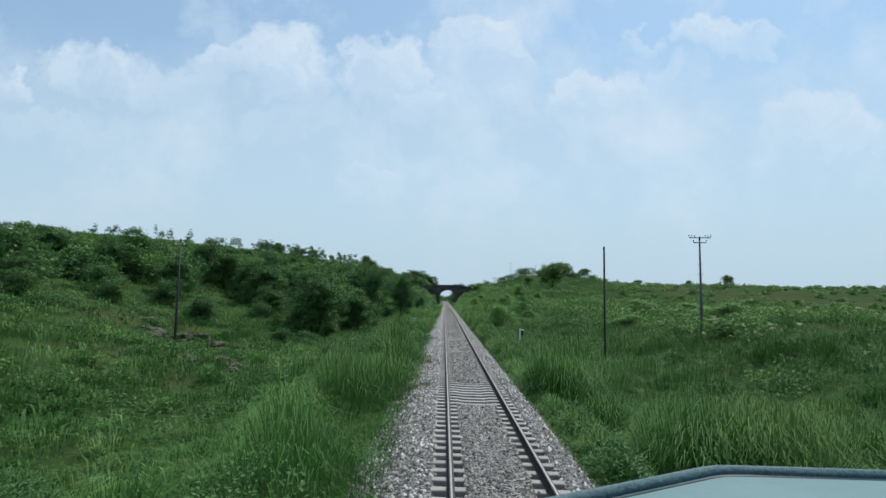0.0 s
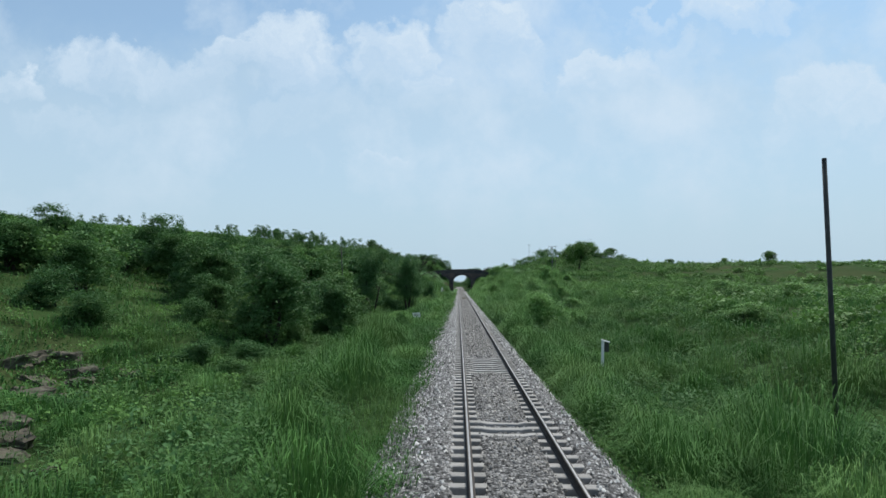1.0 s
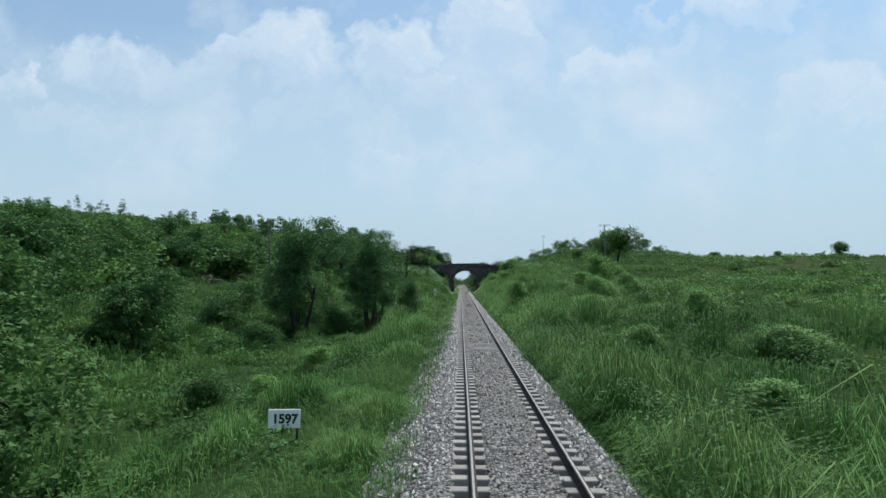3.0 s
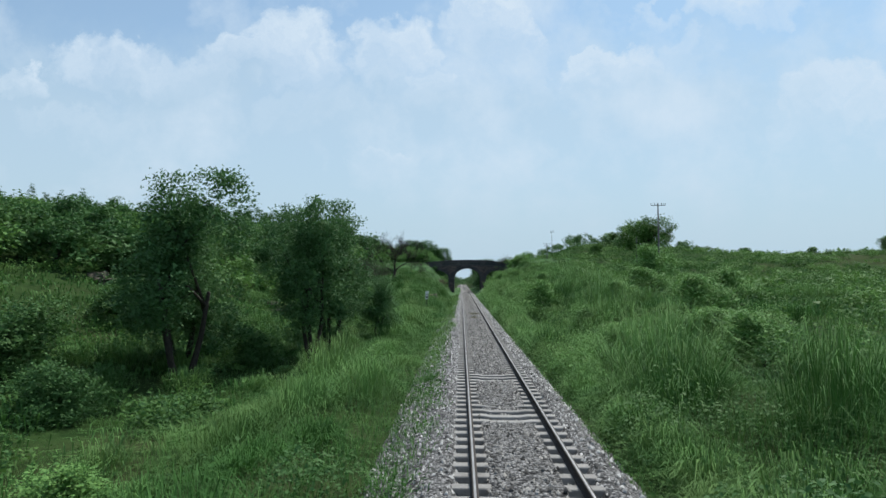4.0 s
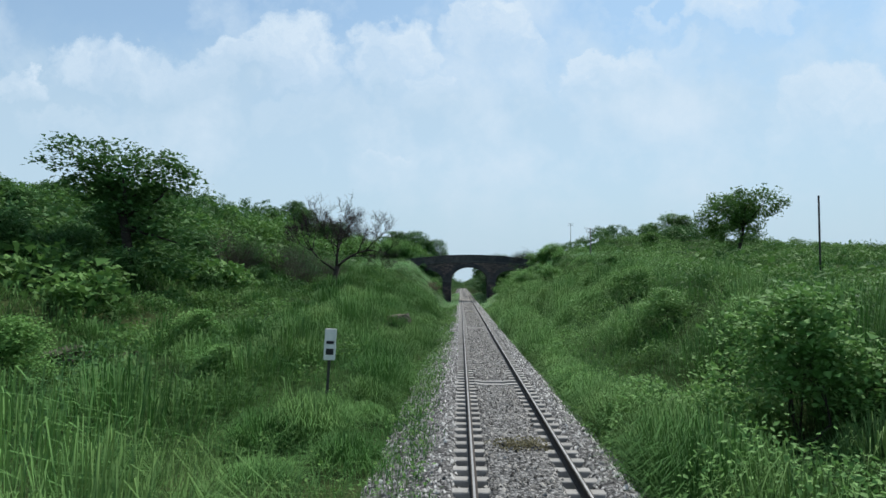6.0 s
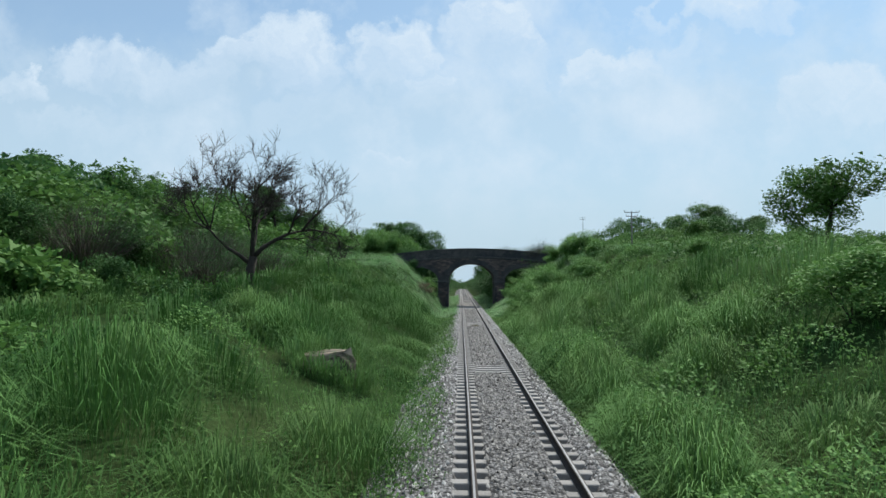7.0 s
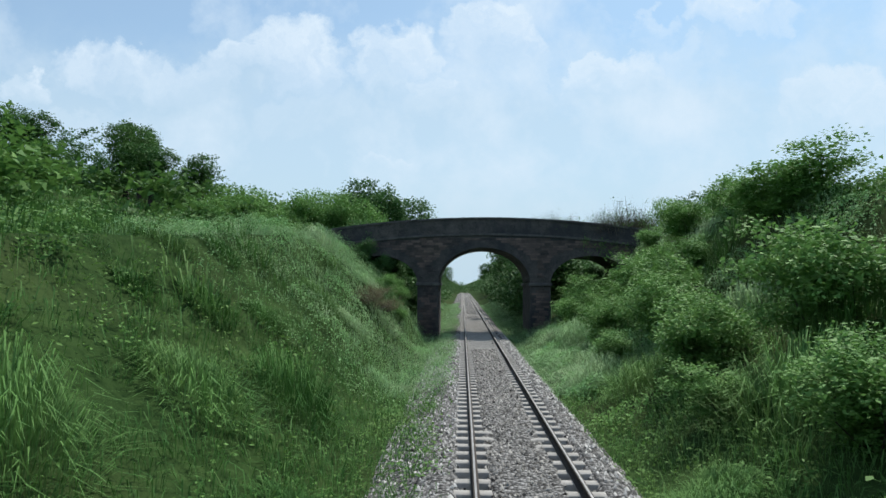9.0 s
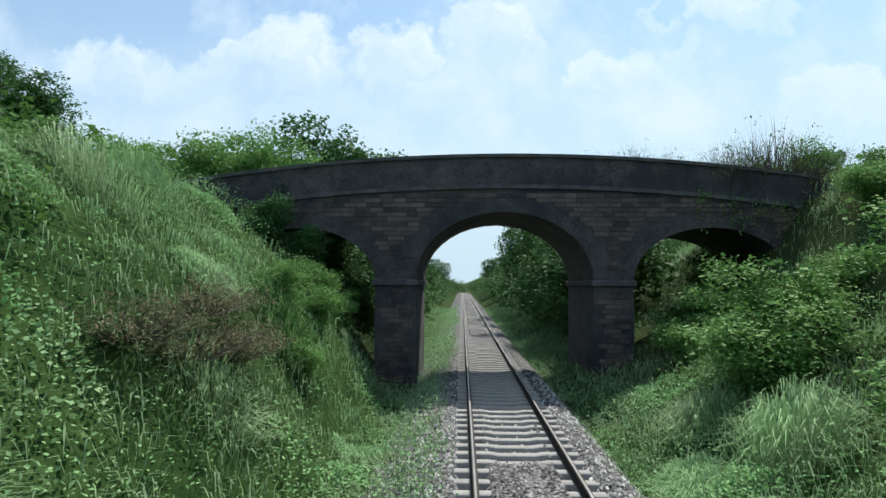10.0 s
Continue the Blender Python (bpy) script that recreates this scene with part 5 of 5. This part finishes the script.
telephone_pole("telephone_pole", -23.5, 54, 7.4, [(0.15, 0.6, 2), (0.6, 0.6, 2)], M_POLE, 0, "dark iron telephone pole standing in the meadow")
telephone_pole("telephone_pole", -23.4, 149.5, 10.1, [(0.25, 0.75, 1), (0.75, 0.72, 1), (1.25, 0.70, 1)], M_POLE, -3.0, "leaning dark telephone pole with three cross arms")


def plain_post(name, x, y, h, r, mat, lean, label, cap=False):
    root = new(name)
    root.matrix_basis = pose(x, y, float(land(x, y)), 0, lean, 0)
    bm = bmesh.new()
    tube(bm, [(0, 0, -0.3), (0, 0, h * 0.5), (0, 0, h)], [r, r * 0.95, r * 0.9], 10)
    part("shaft", bm, mat, root, "", True)
    bm = bmesh.new()
    if cap:
        box(bm, -0.13, -0.04, h - 0.04, 0.13, 0.04, h + 0.06, 0.01)
    else:
        tube(bm, [(0, 0, h), (0, 0, h + 0.03)], [r * 1.05, r * 0.8], 10)
    part("cap", bm, mat, root)
    return tagged(root, label, "post")


plain_post("iron_post", 10.14, 44.6, 6.95 - float(land(10.14, 44.6)), 0.075, M_POLE, -1.2, "tall plain black iron post in the grass")
plain_post("iron_post", 24.0, 191, 9.3 - float(land(24, 191)), 0.07, M_POLE, 0, "plain black iron post in the grass")
plain_post("marker_post", 18.6, 49, 0.75 - float(land(18.6, 49)) - 0.9, 0.11, M_POLE, 0, "short dark post standing in the grass")


def trackside_marker(x, y, top):
    """A white flat post with a slanted head and a dark plate behind it."""
    z = float(land(x, y))
    root = new("marker_stake")
    root.matrix_basis = pose(x, y, z, 0, 2, -12)
    h = top - z
    bm = bmesh.new()
    box(bm, -0.06, -0.05, -0.3, 0.06, 0.05, h, 0.012)
    part("post", bm, M_WHITE, root)
    bm = bmesh.new()
    box(bm, -0.09, -0.08, -0.025, 0.30, 0.08, 0.025, 0.01)
    part("head", bm, M_WHITE, root, "slanted white head").matrix_basis = pose(0, 0, h + 0.01, 0, 12, 0)
    bm = bmesh.new()
    box(bm, 0.062, -0.03, h - 0.50, 0.27, 0.03, h - 0.07, 0.01)
    part("plate", bm, M_POLE, root, "dark iron plate")
    return tagged(root, "white trackside stake with a dark plate in tall grass", "post")


trackside_marker(5.3, 54, 0.62)


def lettering(text, size, mat, parent, m):
    cu = bpy.data.curves.new("number", "FONT")
    cu.body, cu.size, cu.align_x, cu.align_y, cu.extrude, cu.offset = text, size, "CENTER", "CENTER", 0.002, 0.012
    tmp = bpy.data.objects.new("number", cu)
    scene.collection.objects.link(tmp)
    me = bpy.data.meshes.new_from_object(tmp.evaluated_get(bpy.context.evaluated_depsgraph_get()))
    bpy.data.objects.remove(tmp)
    me.materials.append(mat)
    ob = new("number", me)
    ob.parent, ob.matrix_basis = parent, m
    return ob


def build_signs():
    x, y = -5.25, 89.5
    z = float(land(x, y))
    root = new("distance_sign")
    root.matrix_basis = pose(x, y, z, 0, 0, 3)
    up = 0.10 - z
    bm = bmesh.new()
    box(bm, -0.38, -0.02, up - 0.45, 0.38, 0.02, up, 0.012)
    board = part("board", bm, M_BOARD, root, "white painted board")
    for s in (-0.3, 0.3):
        bm = bmesh.new()
        box(bm, s - 0.03, 0.022, -0.3, s + 0.03, 0.07, up - 0.05)
        part("leg", bm, M_POLE, root)
    lettering("1597", 0.30, M_INK, board, pose(0.02, -0.024, up - 0.23, 90, 0, 0))
    tagged(root, "white track sign board lettered 1597 in the grass", "sign")
    x, y = -4.6, 162.3
    z = float(land(x, y))
    root = new("distance_post")
    root.matrix_basis = pose(x, y, z, 0, 3, 8)
    up = 1.95 - z
    bm = bmesh.new()
    box(bm, -0.15, -0.02, up - 0.82, 0.15, 0.02, up, 0.012)
    board = part("board", bm, M_WHITE, root, "white painted plate with dark figures")
    for u0, u1 in ((0.32, 0.40), (0.52, 0.68)):
        bm = bmesh.new()
        box(bm, -0.10, -0.026, up - u1, 0.10, -0.021, up - u0)
        part("figure", bm, M_INK, board)
    bm = bmesh.new()
    box(bm, -0.035, 0.022, -0.3, 0.035, 0.075, up - 0.1)
    part("post", bm, M_POLE, root)
    tagged(root, "white upright track marker plate on a dark post", "sign")


build_signs()


def ragged_block(name, seed, pts, height, mat, top_mat=None):
    """A stone with an uneven outline: pts are radius factors round it."""
    rng = np.random.default_rng(seed)
    bm = bmesh.new()
    rings = []
    for k, (q, zz) in enumerate(((1.06, -0.4), (1.03, height * 0.5), (1.0, height * 0.94), (0.95, height))):
        rings.append([bm.verts.new((math.cos(a) * rx * q * (1 + 0.05 * rng.normal()), math.sin(a) * ry * q * (1 + 0.05 * rng.normal()), zz + 0.02 * rng.normal())) for a, rx, ry in pts])
    n = len(pts)
    for k in range(n):
        rings[1][k].co += Vector(rng.normal(0, 0.05, 3))
    for r0, r1 in zip(rings, rings[1:]):
        for k in range(n):
            bm.faces.new((r0[k], r0[(k + 1) % n], r1[(k + 1) % n], r1[k]))
    bm.faces.new(rings[-1])
    bmesh.ops.recalc_face_normals(bm, faces=bm.faces)
    return bm


def build_stones():
    # old masonry footing with a bare flat top
    x, y = -5.1, 187.4
    z = float(land(x, y))
    root = new("old_footing")
    root.matrix_basis = pose(x, y, z, 0, -5, 14)
    corners = ((0, 0.74, 0.6), (28, 0.72, 0.66), (62, 0.6, 0.7), (100, 0.62, 0.62), (128, 0.66, 0.7), (160, 0.8, 0.62), (196, 0.82, 0.5), (224, 0.7, 0.62), (262, 0.6, 0.58), (292, 0.66, 0.6), (326, 0.62, 0.56))
    ring = [(math.radians(a), p * 0.95, q * 0.95) for a, p, q in corners]
    bm = ragged_block("footing", 2, ring, 0.99 - z, M_ROCK)
    bmesh.ops.triangulate(bm, faces=bm.faces)
    bmesh.ops.subdivide_edges(bm, edges=bm.edges, cuts=3, use_grid_fill=True)
    for v in bm.verts:
        if v.co.z < 0.95 - z:
            v.co += Vector((noise.noise(v.co * 4.1), noise.noise(v.co * 4.1 + Vector((7, 0, 0))), noise.noise(v.co * 3.3 + Vector((0, 9, 0))))) * 0.13
    part("footing", bm, M_ROCK, root, "dark mossy broken side", True)
    part("cap", ragged_block("cap", 3, [(a, p * 0.97, q * 0.97) for a, p, q in ring], 0.03, M_TOP), M_TOP, root, "bare tan weathered top").location = (0, 0, 0.99 - z)
    tagged(root, "old masonry footing with a bare tan top in tall grass", "stone footing")
    rng = np.random.default_rng(77)
    protos = []
    for s in range(3):
        ring = [(k * math.tau / 11, rng.uniform(0.7, 1.2), rng.uniform(0.5, 0.9)) for k in range(11)]
        bm = ragged_block("rock", 80 + s, ring, 0.55 + 0.2 * s, M_ROCK)
        bmesh.ops.triangulate(bm, faces=bm.faces)
        bmesh.ops.subdivide_edges(bm, edges=bm.edges, cuts=2, use_grid_fill=True)
        for v in bm.verts:
            v.co += Vector((noise.noise(v.co * 2.3 + Vector((s, 0, 0))), noise.noise(v.co * 2.3 + Vector((9, s, 0))), noise.noise(v.co * 2.3 + Vector((0, 5, s))))) * 0.28
        protos.append(bm)
    meshes = []
    for bm in protos:
        me = bpy.data.meshes.new("rock")
        bm.to_mesh(me)
        bm.free()
        me.materials.append(M_ROCK)
        meshes.append(me)
    spots = [(-24.5, 60.5, 1.3), (-26.5, 62, 1.7), (-23, 62.5, 1.4), (-28.5, 60, 1.5), (-25.5, 64.5, 1.6), (-22, 60.5, 1.0), (-30, 63, 1.3), (-20.5, 63, 0.8), (-27.2, 58.5, 1.2), (-24, 57.8, 0.9),
             (-18.5, 160, 0.9), (-20, 162, 1.0), (-19, 164, 0.7), (-16.5, 47, 1.0), (-13.2, 44, 0.5), (-12, 68, 0.6), (-17.8, 48.5, 1.1), (-15.6, 45.4, 0.9), (-19.3, 46, 1.2), (-21, 54.5, 1.3), (-22.5, 53, 1.2), (-23.8, 55.5, 1.5), (-20.2, 57, 1.1),
             (-15, 168.5, 0.9), (-14, 170, 0.7), (-16.2, 169.6, 1.0), (-31, 152, 1.3), (-33, 154, 1.5), (-29.5, 153.5, 1.0)]
    for i, (x, y, s) in enumerate(spots):
        ob = new("rock", meshes[i % 3])
        ob.matrix_basis = pose(x, y, float(land(x, y)) - 0.1 * s, rng.uniform(-12, 12), rng.uniform(-12, 12), rng.uniform(0, 360)) @ Matrix.Diagonal((s * 0.95, s * 0.8, s * 0.5, 1))
        tagged(ob, "weathered brown rock half buried in grass", "rock", "rocks in the gully")


build_stones()


def build_track_weeds():
    rng = np.random.default_rng(91)
    cs = []
    for x, y, w in ((0.12, 158.8, 0.40), (0.05, 153.0, 0.2), (-2.0, 24.5, 0.3), (-2.1, 33.0, 0.35), (0.1, 216.5, 0.15)):
        n = int(120 * w / 0.3)
        p = rng.normal(0, 1, (n, 2)) * w * np.array([0.9, 0.5])
        cs.append(np.column_stack([x + p[:, 0], y + p[:, 1], bed(x + p[:, 0], y + p[:, 1]) + rng.uniform(0.0, 0.10, n)]))
    v, t = leaf_cloud(rng, np.concatenate(cs), 0.05, 5, 0.06, 0.6)
    tagged(arrays("ballast_weeds", v, t, M_DRY), "thin brownish weeds growing in the ballast", "weeds", kind="stuff")


build_track_weeds()

# ---------------------------------------------------------------- sleepers and ballast stones
SLEEPER = sleeper_mesh()


def lay_sleepers():
    n = 0
    far_v, far_t = [], []
    me_v = np.array([v.co[:] for v in SLEEPER.vertices])
    SLEEPER.calc_loop_triangles()
    me_t = np.array([t.vertices[:] for t in SLEEPER.loop_triangles])
    rng = np.random.default_rng(3)
    y = Y0 + 0.5
    while y < Y1 - 0.5:
        dz = -0.004 * rng.random()
        if 2.0 < y < 184.5 and n < 300:
            ob = new("sleeper", SLEEPER)
            ob.parent = track
            ob.location = (rng.normal(0, 0.012), y, dz)
            ob.rotation_euler = (0, 0, rng.normal(0, 0.004))
            n += 1
        else:
            far_t.append(me_t + len(me_v) * len(far_v))
            far_v.append(me_v + np.array([rng.normal(0, 0.012), y, dz]))
        y += PITCH
    ob = arrays("far_sleepers", np.concatenate(far_v), np.concatenate(far_t), M_CONC, track)
    tagged(ob, kind="stuff")


def lay_ballast():
    """Crushed stones: uneven four-sided lumps."""
    rng = np.random.default_rng(9)
    n = 84000
    y = 3 + 170 * rng.random(n) ** 1.0 * 1.5
    x = rng.uniform(-2.85, 2.15, n)
    top = bed(x, y)
    rails = np.minimum(np.abs(x - 0.874), np.abs(x + 0.874)) < 0.27
    phase = np.abs(((y - Y0 - 0.5) / PITCH + 0.5) % 1 - 0.5) * PITCH
    on_sleeper = (phase < 0.15) & (np.abs(x) < 1.20)
    middle = (np.abs(x) < 0.6) & on_sleeper & (buried(y) < 0.6)
    keep = ~(rails & on_sleeper) & ~middle & ~(np.minimum(np.abs(x - 0.874), np.abs(x + 0.874)) < 0.09)
    x, y, top = x[keep], y[keep], top[keep]
    n = len(x)
    r = rng.uniform(0.020, 0.050, n)
    z = top + rng.uniform(-0.012, 0.028, n)
    shape = np.array([(1, 0, -0.4), (-0.4, 0.95, -0.35), (-0.6, -0.85, -0.4), (0.1, 0.05, 0.95), (0.75, 0.6, 0.35)])
    a = rng.uniform(0, math.tau, n)
    ca, sa = np.cos(a)[:, None], np.sin(a)[:, None]
    k = shape[None] * rng.uniform(0.7, 1.35, (n, 5, 3)) * r[:, None, None]
    v = np.stack([k[..., 0] * ca - k[..., 1] * sa + x[:, None], k[..., 0] * sa + k[..., 1] * ca + y[:, None], k[..., 2] + z[:, None]], 2).reshape(-1, 3)
    f = np.array([(0, 4, 3), (4, 1, 3), (1, 2, 3), (2, 0, 3)])
    v = v.reshape(n, 5, 3)
    mid = np.abs(x) < 1.15
    for name, mat, want in (("ballast_stones", M_STONE, ~mid), ("middle_ballast_stones", M_STONE_MID, mid)):
        t = (np.arange(want.sum())[:, None, None] * 5 + f[None]).reshape(-1, 3)
        tagged(arrays(name, v[want].reshape(-1, 3), t, mat, track), kind="stuff")


lay_sleepers()
lay_ballast()


# ---------------------------------------------------------------- masonry courses and creepers of the bridge


def build_courses():
    """Dressed stones of the bridge's approach face, the middle ones single."""
    rng = np.random.default_rng(23)
    meshes = []
    for w in (0.40, 0.50, 0.60):
        bm = bmesh.new()
        box(bm, -w / 2 + 0.009, -0.022, -0.078, w / 2 - 0.009, 0.01, 0.078, 0.008)
        me = bpy.data.meshes.new("stone_block")
        bm.to_mesh(me)
        bm.free()
        me.materials.append(M_BLOCK)
        meshes.append((w, me))
    spots = []
    for k in range(40):
        z = -0.2 + 0.172 * k
        x = -13.2 + rng.uniform(0, 0.3)
        while x < 14.2:
            i = int(rng.integers(0, 3))
            w = meshes[i][0]
            c = x + w / 2
            ok = z + 0.09 < bridge_top(c) - 1.28
            for x0, x1, sp, cr in ARCHES:
                for e in (x, c, x + w):
                    if x0 - 0.02 < e < x1 + 0.02 and z - 0.1 < sp:
                        ok = False
                    q = (e - (x0 + x1) / 2) / ((x1 - x0) / 2 + 0.44)
                    if abs(q) < 1 and sp <= z + 0.1 and z - 0.09 < sp + (cr + 0.47 - sp) * math.sqrt(1 - q * q):
                        ok = False
            for p0, p1 in ((-4.3, -2.65), (3.48, 5.08)):
                if p0 - 0.3 < c < p1 + 0.3 and 2.95 < z < 3.45:
                    ok = False
            for p0, p1 in ((-4.2, -2.75), (3.58, 4.98)):
                if z < 3.4 and (x < p0 < x + w or x < p1 < x + w):
                    ok = False
            if ok:
                spots.append((x + w / 2, z, i))
            x += w
    spots.sort(key=lambda q: abs(q[0] - 0.4))
    far_v, far_t, n = [], [], 0
    for j, (x, z, i) in enumerate(spots):
        me = meshes[i][1]
        if j < 300:
            ob = new("stone_block", me)
            ob.parent = bridge
            ob.location = (x, -0.004 * rng.random(), z)
        else:
            v = np.array([q.co[:] for q in me.vertices]) + np.array([x, -0.004 * rng.random(), z])
            me.calc_loop_triangles()
            far_t.append(np.array([q.vertices[:] for q in me.loop_triangles]) + n)
            far_v.append(v)
            n += len(v)
    tagged(arrays("outer_courses", np.concatenate(far_v), np.concatenate(far_t), M_BLOCK, bridge), kind="stuff")


build_courses()


def build_creepers():
    rng = np.random.default_rng(29)
    for spread, n in (((7.2, 12.8), 46), ((-11.5, -8.0), 22)):
        x = rng.uniform(*spread, n)
        z = np.array([bridge_top(q) for q in x]) - 1.2 - np.abs(rng.normal(0, 0.45, n))
        v, t = leaf_cloud(rng, np.stack([x, np.full(n, BF - 0.16), z], 1), 0.15, 18, 0.10, 1.2, 0.6)
        tagged(arrays("creeper", v, t, M_WEED), "green creeper hanging on the bridge wall", "creeper")


build_creepers()
